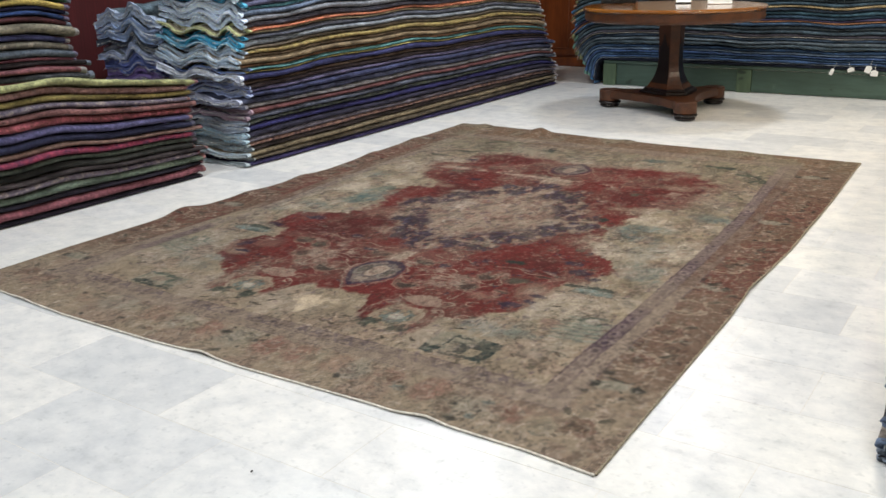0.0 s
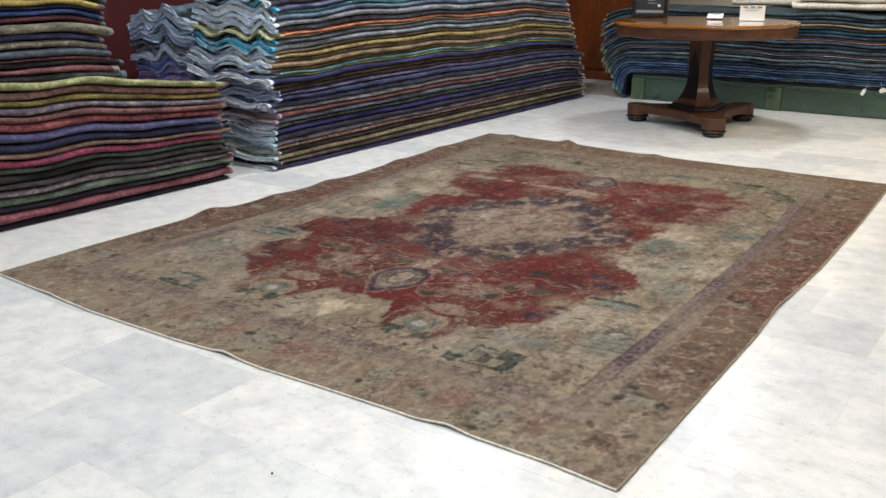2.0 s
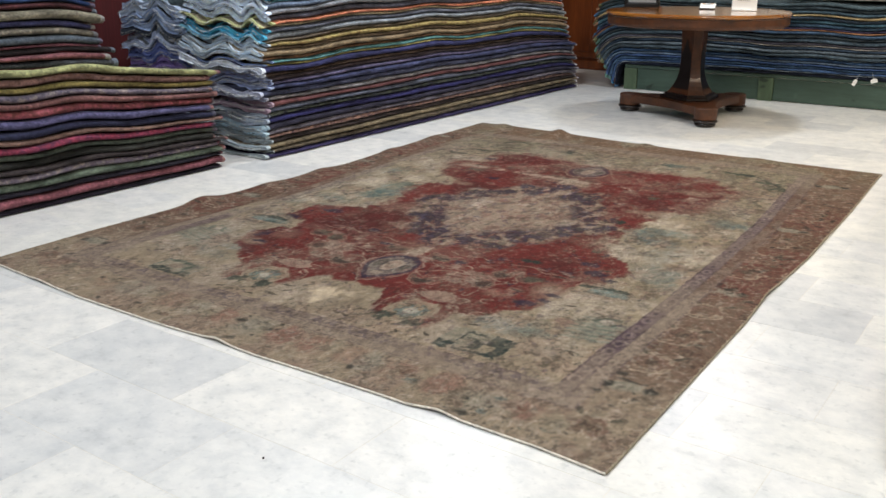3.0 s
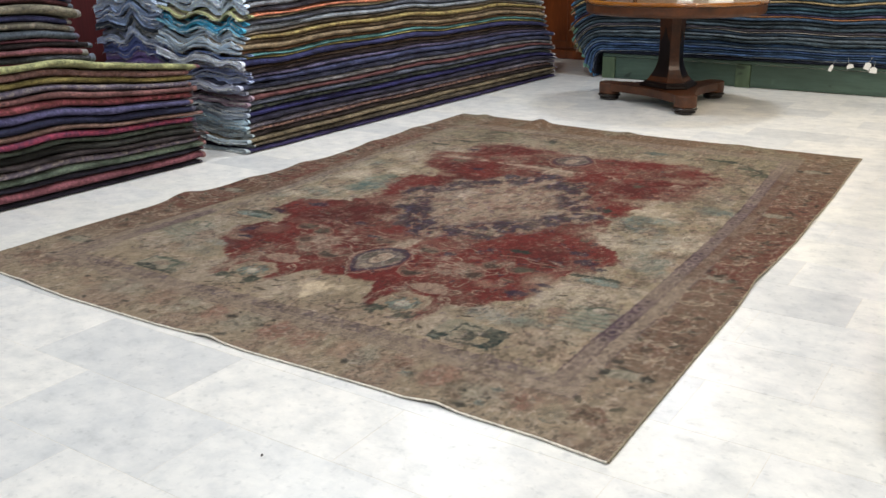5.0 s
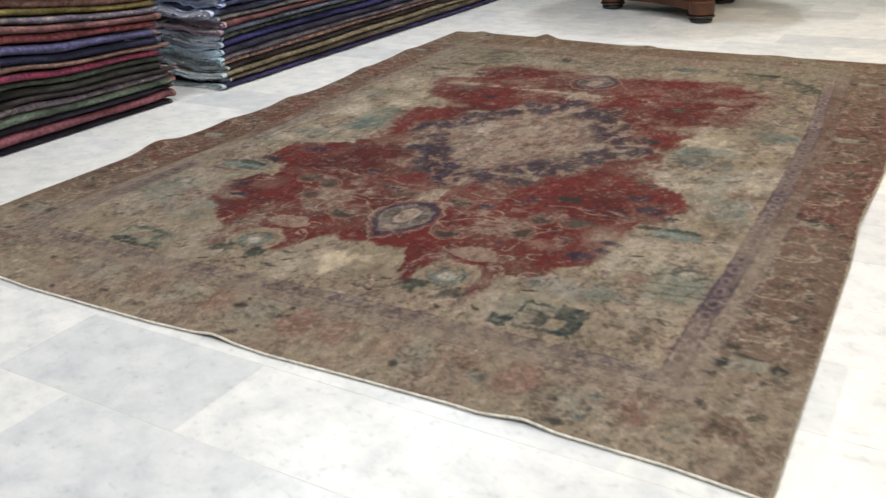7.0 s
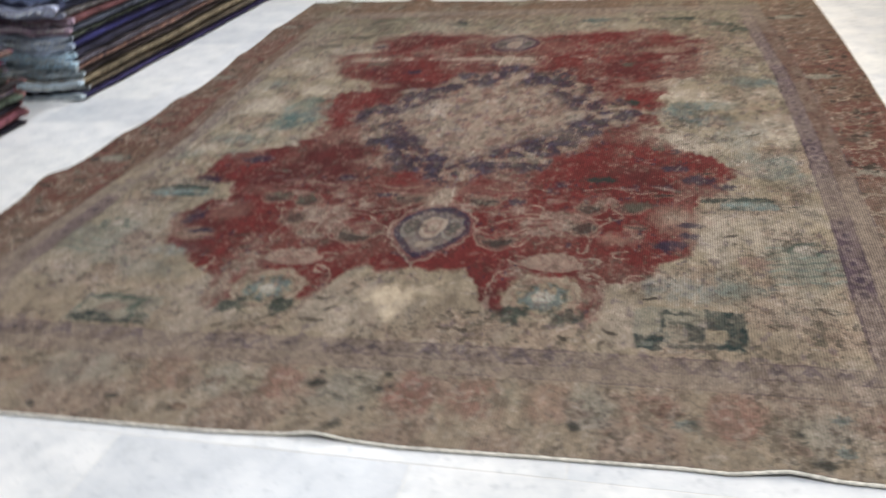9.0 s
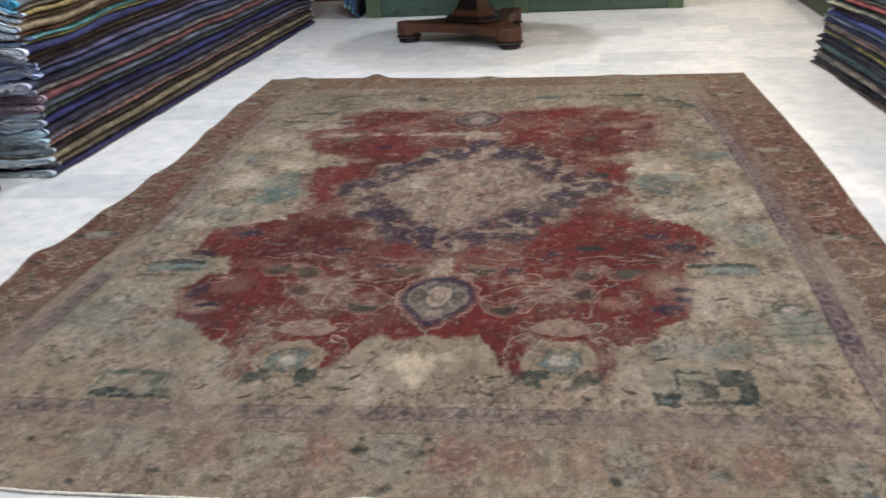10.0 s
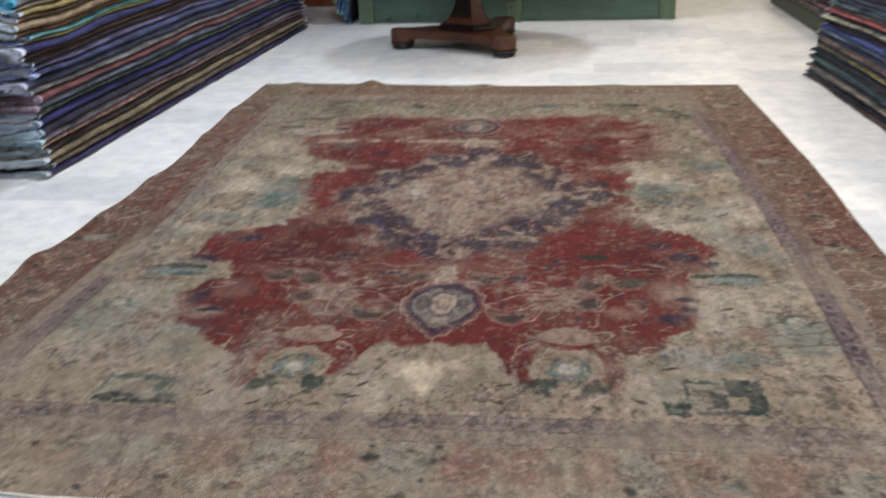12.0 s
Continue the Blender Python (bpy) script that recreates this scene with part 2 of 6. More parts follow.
def smooth_noise(n, knots, rng):
    """A smooth random curve of n samples through that many knots, about -1 to 1."""
    k = rng.uniform(-1, 1, knots + 3)
    t = np.linspace(0, knots - 0.001, n)
    i = t.astype(int)
    f = t - i
    w = f * f * (3 - 2 * f)
    return k[i] * (1 - w) + k[i + 1] * w


def smooth_sheet(ns, nd, ks, kd, rng):
    k = rng.uniform(-1, 1, (ks + 3, kd + 3))
    a, b2 = np.linspace(0, ks - 0.001, ns), np.linspace(0, kd - 0.001, nd)
    i, j = a.astype(int), b2.astype(int)
    u, v = (a - i)[:, None], (b2 - j)[None, :]
    u, v = u * u * (3 - 2 * u), v * v * (3 - 2 * v)
    g = lambda p, q: k[np.ix_(i + p, j + q)]
    return g(0, 0) * (1 - u) * (1 - v) + g(1, 0) * u * (1 - v) + g(0, 1) * (1 - u) * v + g(1, 1) * u * v


def layer_mesh(name, s, d, low, high, nose, mat, place, cap0, cap1, puff=0.0):
    """One folded rug, or the end of one: s along the pile, d from the back (minus) to the fold's root, low and high its faces there,
    nose how far the fold swells out past d[-1]. The plies part in a slit at the open ends."""
    ns, nd = len(s), len(d)
    ring_d, ring_z = [], []
    low, high = low - puff, high + puff
    half = (high[:, -1] - low[:, -1]) / 2
    mid = (high[:, -1] + low[:, -1]) / 2
    verts = []
    for i in range(ns):
        row = [(s[i, j], d[j], low[i, j]) for j in range(nd)]
        for a in (-60, -30, 0, 30, 60):
            row.append((s[i, -1], d[-1] + nose[i] * math.cos(radians(a)), mid[i] + half[i] * math.sin(radians(a))))
        row += [(s[i, j], d[j], high[i, j]) for j in range(nd - 1, -1, -1)]
        verts += row
    w = 2 * nd + 5
    faces = []
    for i in range(ns - 1):
        for j in range(w):
            k = (j + 1) % w
            faces.append((i * w + j, i * w + k, (i + 1) * w + k, (i + 1) * w + j))
    for which, ring, way in ((cap0, 0, 1), (cap1, ns - 1, -1)):
        if not which:
            continue
        r0 = ring * w
        inner = len(verts)
        for j in range(nd):
            lo, hi = low[ring, j], high[ring, j]
            depth = 0.022 * way
            verts.append((s[ring, j] + depth, d[j], lo + (hi - lo) * 0.34))
            verts.append((s[ring, j] + depth, d[j], lo + (hi - lo) * 0.62))
        root = len(verts)
        verts.append((s[ring, -1] + 0.012 * way, d[-1] + nose[ring] * 0.2, mid[ring]))
        for j in range(nd - 1):
            a, b2 = r0 + j, r0 + j + 1
            ta, tb = r0 + w - 1 - j, r0 + w - 2 - j
            q = inner + 2 * j
            faces += [(a, b2, q + 2, q), (q, q + 2, q + 3, q + 1), (q + 1, q + 3, tb, ta)]
        e = inner + 2 * (nd - 1)
        arc = [r0 + nd - 1 + j for j in range(7)]
        faces += [(arc[0], arc[1], root, e), (arc[6], e + 1, root, arc[5]), (e, root, e + 1)]
        faces += [(arc[j], arc[j + 1], root) for j in range(1, 5)]
    return mesh_from(name, [place(*v) for v in verts], faces, mat)


def fringe_mesh(name, ss, d, zz, rng, way, place, count, length):
    """Frayed threads along an open end: thin four-sided tufts that stick out and hang."""
    verts, faces = [], []
    for _ in range(count):
        t = rng.uniform(0, len(d) - 1.001)
        j, f = int(t), t - int(t)
        s0, d0, z0 = ss[j] * (1 - f) + ss[j + 1] * f, d[j] * (1 - f) + d[j + 1] * f, zz[j] * (1 - f) + zz[j + 1] * f
        r, ln = rng.uniform(0.0012, 0.0028), length * rng.uniform(0.4, 1.3)
        drop, side = rng.uniform(0.1, 1.0), rng.uniform(-0.4, 0.4)
        base = len(verts)
        for q, fat in ((0.0, 1.0), (0.55, 0.9), (1.0, 0.35)):
            cs, cd, cz = s0 - way * ln * q, d0 + side * ln * q, z0 - drop * ln * q * q
            for a in range(4):
                verts.append((cs, cd + fat * r * math.cos(a * 1.571), cz + fat * r * math.sin(a * 1.571)))
        for q in (0, 4):
            faces += [(base + q + a, base + q + (a + 1) % 4, base + q + 4 + (a + 1) % 4, base + q + 4 + a) for a in range(4)]
        faces.append((base + 8, base + 9, base + 10, base + 11))
    return mesh_from(name, [place(*v) for v in verts], faces, FRINGE, smooth=False)


def muted(code, by):
    """A colour drawn that far towards a darker grey brown."""
    col = linear(code)
    grey = 0.3 * col[0] + 0.59 * col[1] + 0.11 * col[2]
    return tuple((v * (1 - by) + grey * t * by) * (1 - 0.4 * by) for v, t in zip(col, (1.08, 1.0, 0.95)))


def pile(colours, origin, angle, length, depth, base_z, thick, seed, group, start_in=None, end_in=None, lean=0.0, end0=None, end1=None,
         wave=(0.02, 5), end_wave=0.012, place2=None, where="in a pile on the floor", ragged=0.03, samples=34, back_sag=0.0, tilts=None, droop=0.0, droop1=0.0, uneven=0.17, dull=0.0, end_rough=0.34):
    """A pile of folded rugs, from the bottom up. colours: (code, name, material). origin: the fold line's start on the ground; angle: the way that
    the pile runs, in degrees from +x; the folds face to the right of that way. start_in and end_in: how far the ends step in with height."""
    rng = np.random.default_rng(seed)
    c, sn = math.cos(radians(angle)), math.sin(radians(angle))
    ox, oy = origin

    def lay(s_, d_, z_):
        if place2:
            s_, d_, z_ = place2(s_, d_, z_)
        return (ox + s_ * c + d_ * sn, oy + s_ * sn - d_ * c, z_)

    nd = 15
    d = -depth + (depth - thick * 0.5) * np.linspace(0, 1, nd) ** 0.8
    t = np.concatenate([[0, 0.012 / length, 0.024 / length], np.linspace(0.06 / length, 1 - 0.06 / length, samples - 6), [1 - 0.024 / length, 1 - 0.012 / length, 1]])
    top = np.zeros((samples, nd)) + (base_z if np.ndim(base_z) == 0 else np.interp(t * length, base_z[0], base_z[1])[:, None])
    slope = 1 - back_sag * np.abs(d)[None, :] / depth
    ends = np.exp(-t * length / 0.25)[:, None]
    ends1 = np.exp(-(1 - t) * length / 0.25)[:, None]
    swell = -droop * np.exp(-t * length / 0.45)[:, None] - droop1 * np.exp(-(1 - t) * length / 0.6)[:, None] + wave[0] * (smooth_noise(samples, wave[1], rng)[:, None] + 0.3 * smooth_sheet(samples, nd, wave[1], 2, rng))
    total = sum(thick * (cc[3] if len(cc) > 3 else 1) for cc in colours)
    height = 0.0
    curl0, curl1 = smooth_noise(nd, 4, rng)[None, :], smooth_noise(nd, 4, rng)[None, :]
    tilt = np.interp(t, tilts[0], tilts[1])[:, None] if tilts else 1.0
    for k, item in enumerate(colours):
        code, said, mat = item[:3]
        th = thick * (item[3] if len(item) > 3 else 1) * rng.uniform(0.9, 1.1)
        low = top.copy()
        local = th * (1 + uneven * smooth_sheet(samples, nd, 9, 3, rng)) * slope * tilt + swell * th / total
        local += th * (end_rough * (ends + ends1) * smooth_sheet(samples, nd, 2, 6, rng)) + end_wave * (ends * curl0 + ends1 * curl1) * th / total
        high = low + np.maximum(local, th * 0.45)
        top = high
        height += th
        a0 = (start_in(height) if start_in else 0) + rng.uniform(-ragged, ragged)
        a1 = length - (end_in(height) if end_in else 0) + rng.uniform(-ragged, ragged)
        s = a0 + (a1 - a0) * t[:, None] + 0 * d[None, :]
        s = s + ends * 0.02 * smooth_noise(nd, 5, rng)[None, :] + ends1 * 0.02 * smooth_noise(nd, 5, rng)[None, :]
        push = -lean * height - th * 0.2 + rng.uniform(-0.014, 0.014)
        nose = (th * 0.72 + 0.010 * smooth_noise(samples, 10, rng)) + 0.004
        shift = lambda s_, d_, z_, p=push: lay(s_, d_ + p, z_)
        gap = 0.0012
        ks = max(8, int(length / 0.07))
        lo_ = low + gap + th * 0.045 * (1 + smooth_sheet(samples, nd, ks, 4, rng))
        hi_ = high - gap - th * 0.045 * (1 + smooth_sheet(samples, nd, ks, 4, rng))
        nose = nose + th * 0.13 * smooth_noise(samples, ks, rng)
        i0, i1 = (1 if end0 else 0), (samples - 1 if end1 else samples)
        me = layer_mesh("folded_rug", s[i0:i1], d, lo_[i0:i1], hi_[i0:i1], nose[i0:i1], mat, shift, True, True)
        rug = new("folded_rug", me)
        rug.color = (*muted(code, dull), 1)
        tagged(rug, "folded %s wool rug %s" % (said, where), "rug", group)
        for ends_of, sl, way, ring in ((end0, slice(0, 3), 1, 0), (end1, slice(samples - 3, samples), -1, -1)):
            if not ends_of:
                continue
            palette, tufts, long_ = ends_of[:3]
            pick = palette[min(len(palette) - 1, int(len(palette) * (k + 0.5) / len(colours)))] if len(ends_of) > 3 else palette[int(rng.integers(len(palette)))]
            # the cut end is finer: torn in and out, its plies rippled
            fine = 44
            d2 = d[0] + (d[-1] - d[0]) * np.linspace(0, 1, fine)
            cut, lo2, hi2 = (np.stack([np.interp(d2, d, q) for q in a[sl]]) for a in (s, lo_, hi_))
            tear = way * (0.010 * smooth_noise(fine, 22, rng) + 0.006 * smooth_noise(fine, 9, rng))
            ripple = th * 0.20 * smooth_noise(fine, 16, rng)
            out = np.array((1.0, 0.5, 0.0) if ring == 0 else (0.0, 0.5, 1.0))[:, None]
            em = layer_mesh("open_end", cut + out * tear[None, :], d2, lo2 + out * ripple[None, :], hi2 + out * (0.6 * ripple + th * 0.16 * smooth_noise(fine, 18, rng))[None, :], nose[sl] + 0.002, BACKING, shift, True, True, 0.0006)
            eo = new("open_end", em)
            eo.parent, eo.color = rug, (*linear(pick), 1)
            tagged(eo, "paler worn backing at the open end")
            if tufts:
                zt = hi_[ring] - 0.002 if k % 2 else lo_[ring] * 0.55 + hi_[ring] * 0.45
                fo = new("fringe", fringe_mesh("fringe", s[ring], d, zt - 0.003, rng, way, shift, tufts, long_))
                fo.parent, fo.color = rug, (*[0.35 * v + 0.65 * w for v, w in zip(linear(pick), linear("d4d4d0"))], 1)
                tagged(fo, "frayed pale cotton threads", kind="stuff")
    return (a0 + t * (a1 - a0), top[:, -3])


P, N_, B_, L_ = WOOL, WOOL_NAVY, WOOL_BROWN, WOOL_PALE
LONG_PILE = [
    ("2e2954", "dark violet", P, 1.0), ("4d4436", "dark olive brown", P), ("6e6147", "khaki", P, 0.8), ("332b2c", "dark brown", P, 0.9),
    ("9a7468", "peach brown", N_, 0.85), ("5c5866", "grey mauve", P, 0.8), ("2b2a3e", "dark navy", P, 1.1), ("26265a", "navy", P), ("48534a", "grey green", N_, 0.8),
    ("4d566b", "grey blue", P), ("5b3235", "dull red brown", P, 0.8), ("74767e", "light grey", P, 0.9), ("3c4462", "slate", P), ("363e66", "blue slate", P, 1.1),
    ("524e72", "lilac grey", P, 0.8), ("3c3238", "dark plum brown", P, 0.8), ("54443a", "brown", P, 0.7), ("2a2e5c", "navy", P), ("9c9040", "bright yellow", P, 0.4),
    ("3a7c80", "turquoise", P, 0.6), ("6d4c33", "orange brown", P, 0.7), ("7d6a4c", "tan", P, 1.0), ("6b5a48", "brown", P, 0.7), ("96863c", "mustard yellow", B_, 0.9),
    ("5f5548", "taupe", P, 0.7), ("737f8c", "pale grey blue", P, 1.0), ("4e5668", "slate", P, 0.9), ("93896c", "cream olive", P, 0.6), ("b8643c", "orange", P, 0.55),
    ("47495a", "dark slate", P, 1.1), ("6f7682", "grey", P), ("4f6480", "steel blue", P), ("3c8ca0", "turquoise blue", P, 0.7), ("52567a", "violet blue", P), ("3f4456", "slate", P), ("6c7480", "grey", P), ("4a5a70", "steel blue", P), ("5a5048", "brown", P)]
END_BLUES = ["a4b0b6", "b1c0c9", "a3b0b7", "b1c9d7", "9aa6b6", "a08c9a", "b4bacf", "a1aecf", "aab9df", "d8e0ee", "95acdc", "bacbdc", "c2d2e4", "6ea8c4", "4aa4c8", "b8bc8c", "cdddf3", "d7e5f4", "56a8ca", "dce9f4", "e9eef4"]
pile(LONG_PILE, (-0.515, 2.08), 90, 4.29, 0.74, 0.0, 0.0365, 11, "rugs in the long pile", start_in=lambda h: 0.03 + 0.1 * h, end_in=lambda h: 0.05 + (0.5 * max(0, h - 0.35)),
     lean=0.05, end0=(END_BLUES, 130, 0.014, 1), end1=(["b0b0b4", "bcbcc0", "a09ca6"], 60, 0.014), wave=(0.022, 3), ragged=0.042, end_wave=0.07, samples=110, droop=0.035, droop1=0.05, uneven=0.12, dull=0.28)

BACK_PILE = [(code, said, P) for code, said in (
    ("3b4048", "dark slate"), ("565a58", "grey"), ("3c3a3c", "charcoal"), ("5b5f66", "grey"), ("474a3e", "dark olive"), ("4c5058", "slate"), ("6a5a68", "mauve grey"), ("3a3c4c", "navy grey"),
    ("60656c", "grey"), ("4e4a58", "dull violet"), ("6e6f74", "light grey"), ("4a4450", "plum grey"), ("5a5f74", "blue grey"), ("7c6a7c", "mauve"), ("46507c", "violet blue"), ("5c5a64", "grey"),
    ("6b7278", "pale grey"), ("3e444c", "slate"), ("70767a", "pale grey"), ("666a68", "grey"), ("50585c", "grey"), ("7a7e7a", "pale grey"), ("5a6a74", "blue grey"))]
pile(BACK_PILE, (-1.27, 2.12), 90, 3.9, 0.66, 0.0, 0.041, 12, "rugs in the back pile", start_in=lambda h: 0.02 + 0.05 * h,
     end0=(["4c7078", "5a6470", "6a5a7c", "8a7ab0", "a8a8c8", "5a64a8", "7a5a94", "8a7ab4", "6a7ab4", "a8b6d2", "566070", "90a4c6", "b4c4dc"], 120, 0.014, 1), wave=(0.03, 5), end_wave=0.07)

NEAR_PILE = [
    ("1d1a26", "blackish navy", P, 0.6), ("6e3d47", "dusky mauve", P, 1.25), ("25222e", "dark navy", P, 0.8), ("4f5c50", "grey green", P), ("5f5766", "purple grey", L_, 0.9), ("352f31", "dark brown", P, 0.8), ("2a2b29", "black green", P, 0.9),
    ("3e463e", "dark green", P, 0.9), ("862f4a", "hot pink", N_, 1.0), ("685048", "dull brown", P, 0.8), ("24283f", "dark navy blue", N_, 1.1), ("4b4a70", "indigo", P, 1.1), ("8c4450", "rose red", B_, 1.1),
    ("6a4646", "red brown", P, 0.8), ("575060", "grey violet", L_, 1.0), ("716634", "mustard olive", P, 0.9), ("7e5e5b", "salmon pink", B_, 1.0), ("868a5c", "light olive green", P, 0.95)]
low_top = pile(NEAR_PILE, (-0.575, -0.9), 90, 2.72, 0.72, 0.0, 0.038, 13, "rugs in the low pile", end1=(["6b4a50", "55505a", "7a5a58", "4a4a58"], 30, 0.008),
               wave=(0.01, 3), ragged=0.045, lean=0.02, end_in=lambda h: 0.02 + 0.1 * max(0, h - 0.5), back_sag=0.2,
               tilts=((0, 0.5, 0.8, 1.0), (1.16, 1.09, 1.0, 0.93)), end_wave=0.0, uneven=0.11, samples=80, end_rough=0.12, dull=0.18)

TALL_PILE = [
    ("3f434c", "slate grey", P), ("6a4046", "dull wine red", P, 0.9), ("2d282c", "dark brown", P, 0.8), ("7a4a58", "dusty pink", P, 0.5), ("46505c", "slate blue", P, 1.1), ("5f5c52", "taupe", L_, 1.1),
    ("34365a", "navy blue", P, 0.9), ("6c685a", "greenish taupe", P, 1.2), ("4c2a30", "wine red", P, 0.9), ("2f4a80", "royal blue", P, 0.7), ("262a4a", "dark navy", P, 0.6), ("a08c40", "mustard yellow", P, 0.9),
    ("3f6a50", "green", P, 0.6), ("4a6860", "teal green", P, 1.0), ("5d6866", "grey green", P, 0.9), ("2c2c3c", "dark navy", P, 0.9), ("8a4650", "dusty red", B_, 0.9), ("4a4c60", "slate", P), ("3a3c48", "dark slate", P)]
pile(TALL_PILE, (-0.65, -0.88), 90, 2.05, 0.7, (low_top[0], low_top[1] + 0.004), 0.036, 14, "rugs in the upper pile", end1=(["6a6c72", "58606c", "7c7a78", "5a5468"], 26, 0.012), wave=(0.012, 3), ragged=0.05,
     end_in=lambda h: 0.0 + 0.22 * h, where="piled on other rugs", back_sag=0.1, samples=64, end_rough=0.15, dull=0.15)

RIGHT_PILE = [
    ("3a302c", "dark brown", P), ("6c6a68", "grey", P, 0.8), ("2a2c2c", "black green", P, 0.8), ("3a4a48", "dark teal", P), ("2c2e33", "charcoal", P, 0.7), ("8c8250", "mustard olive", P, 1.0), ("7a6662", "pinkish grey", P, 0.8),
    ("32354f", "navy", P), ("36406a", "navy blue", P), ("4a2c30", "wine", P, 0.5), ("8a8878", "cream grey", P, 1.0), ("84484c", "rose red", B_, 0.9), ("4f5a62", "slate", P, 1.1), ("36384a", "dark slate", P), ("55535e", "purple grey", P),
    ("605c64", "grey", P), ("7c6c50", "tan", P, 0.6), ("2e3f80", "royal blue", P, 1.1), ("46505c", "slate", P), ("3c3648", "dark purple", P), ("5c5866", "grey violet", P), ("4a5260", "slate", P), ("6a6250", "khaki", P)]
BETWEEN = [("2c2e36", "charcoal"), ("5a6470", "slate grey"), ("34404e", "slate blue"), ("6c6660", "taupe grey"), ("443e46", "plum grey")]
RIGHT_PILE = [q for i, item in enumerate(RIGHT_PILE) for q in ((*item[:3], 0.56 * (item[3] if len(item) > 3 else 1)), (*BETWEEN[(i * 3) % 5], P, 0.44 * (item[3] if len(item) > 3 else 1)))]
pile(RIGHT_PILE, (3.145, 4.19), -86.8, 3.79, 0.75, 0.0, 0.042, 15, "rugs in the pile opposite", start_in=lambda h: 0.02 + 0.5 * max(0, h - 0.1), end_in=lambda h: 0.02,
     end0=(["7c7c80", "8a8c90", "6a7480", "74706c"], 34, 0.014), end1=(["6f7f98", "8590a0", "5a6478"], 26, 0.012), wave=(0.02, 6), lean=0.06, samples=96, uneven=0.12)

# ---- green wooden platform with blue rugs, at the back ----
PX0, PX1, PY, PH = -0.08, 2.62, 6.47, 0.235


def platform(x0, x1, y0, y1, h, posts, label, board, upright):
    base = thing("platform", label, "platform", pose(x0, y0, 0))
    w, dp = x1 - x0, y1 - y0
    part("top_board", boxed(0, w, 0.0, dp, h - 0.03, h, bevel=0.004), board, base)
    edges = sorted(posts)
    for px in edges:
        part("post", boxed(px, px + 0.13, -0.012, 0.1, 0, h - 0.032, bevel=0.004), upright, base)
    for a, b2 in zip(edges, edges[1:]):
        part("front_board", boxed(a + 0.132, b2 - 0.002, 0.006, 0.03, 0.006, h - 0.034, bevel=0.003), board, base)
    for px in (0.0, w - 0.025):
        part("side_board", boxed(px, px + 0.025, 0.11, dp, 0.004, h - 0.034, bevel=0.003), board, base)
    return base


platform(PX0, PX1, PY, 8.1, PH, (0.0, 1.29, PX1 - PX0 - 0.13), "low green-painted wooden platform under blue rugs", GREEN_WOOD, GREEN_POST)
BLUE_PILE = [
    ("1d2436", "dark navy", P, 0.9), ("8494a4", "pale blue", P, 0.25), ("30527e", "blue", P, 0.8), ("36587a", "steel blue", P, 0.7), ("2c4a78", "deep blue", P, 0.8), ("56708c", "pale blue", P, 0.6), ("2c4e74", "blue", P), ("98a4a8", "pale grey", P, 0.2), ("3a4c58", "slate teal", P),
    ("4c5c68", "grey green", P, 0.9), ("30445a", "dark teal", P), ("a09c94", "pale grey", P, 0.2), ("4a4a58", "slate violet", P, 0.8), ("3a4e5c", "green grey", P), ("36424a", "dark slate", P), ("2c4660", "teal", P, 0.9), ("a0683c", "orange", P, 0.45),
    ("4a4468", "violet", P, 0.6), ("28445a", "dark teal", P), ("2c5060", "green teal", P, 0.9), ("22303e", "dark navy", P, 0.8), ("9a8658", "tan", P, 0.6), ("324a58", "dark green teal", P), ("2d3c44", "dark slate", P),
    ("34464e", "dark green", P)]


def drape(s_, d_, z_):
    """Bends the open ends down over the platform's edge; the lowest hang to the floor."""
    h = z_ - PH
    edge = 0.27
    a = edge - s_
    if a <= 0:
        return s_, d_, z_
    r0, most = 0.06, radians(max(35, 84 - 75 * h))
    th = min(a / (r0 + 0.5 * h), most)
    rest = max(0.0, a - (r0 + 0.5 * h) * th)
    rr = r0 + h
    return edge - rr * math.sin(th) - rest * math.cos(th), d_, max(0.008 + 0.3 * h, PH - r0 + rr * math.cos(th) - rest * math.sin(th))


pile([(*q[:3], (q[3] if len(q) > 3 else 1) * 0.94) for q in BLUE_PILE], (PX0 - 0.27, PY - 0.03), 0, 2.95, 1.1, PH + 0.002, 0.0335, 16, "rugs on the green platform", start_in=lambda h: 0.02 + 0.14 * h, end_in=lambda h: 0.0,
     end0=(["3f6f90", "3a5a78", "5a7a70", "6a6c50", "7a5c48"], 24, 0.016), wave=(0.018, 6), place2=drape, ragged=0.03, samples=80, where="on a green wooden platform", dull=0.25)
pile([("c9c1b6", "pale beige", BACKING, 1.4), ("bfb7ad", "pale grey", BACKING, 1.2)], (1.34, PY + 0.03), 0, 1.2, 0.5, PH + 0.635, 0.045, 17, "pale rugs on top", wave=(0.03, 3), where="laid on top of the blue rugs", samples=24)
pile([("c4bcb0", "pale beige", BACKING, 1.5), ("cbc4ba", "pale cream", BACKING, 1.5)], (0.62, PY + 0.72), 0, 1.95, 0.5, PH + 0.635, 0.05, 19, "pale rugs on top", wave=(0.02, 3), where="laid on top of the blue rugs", samples=24)

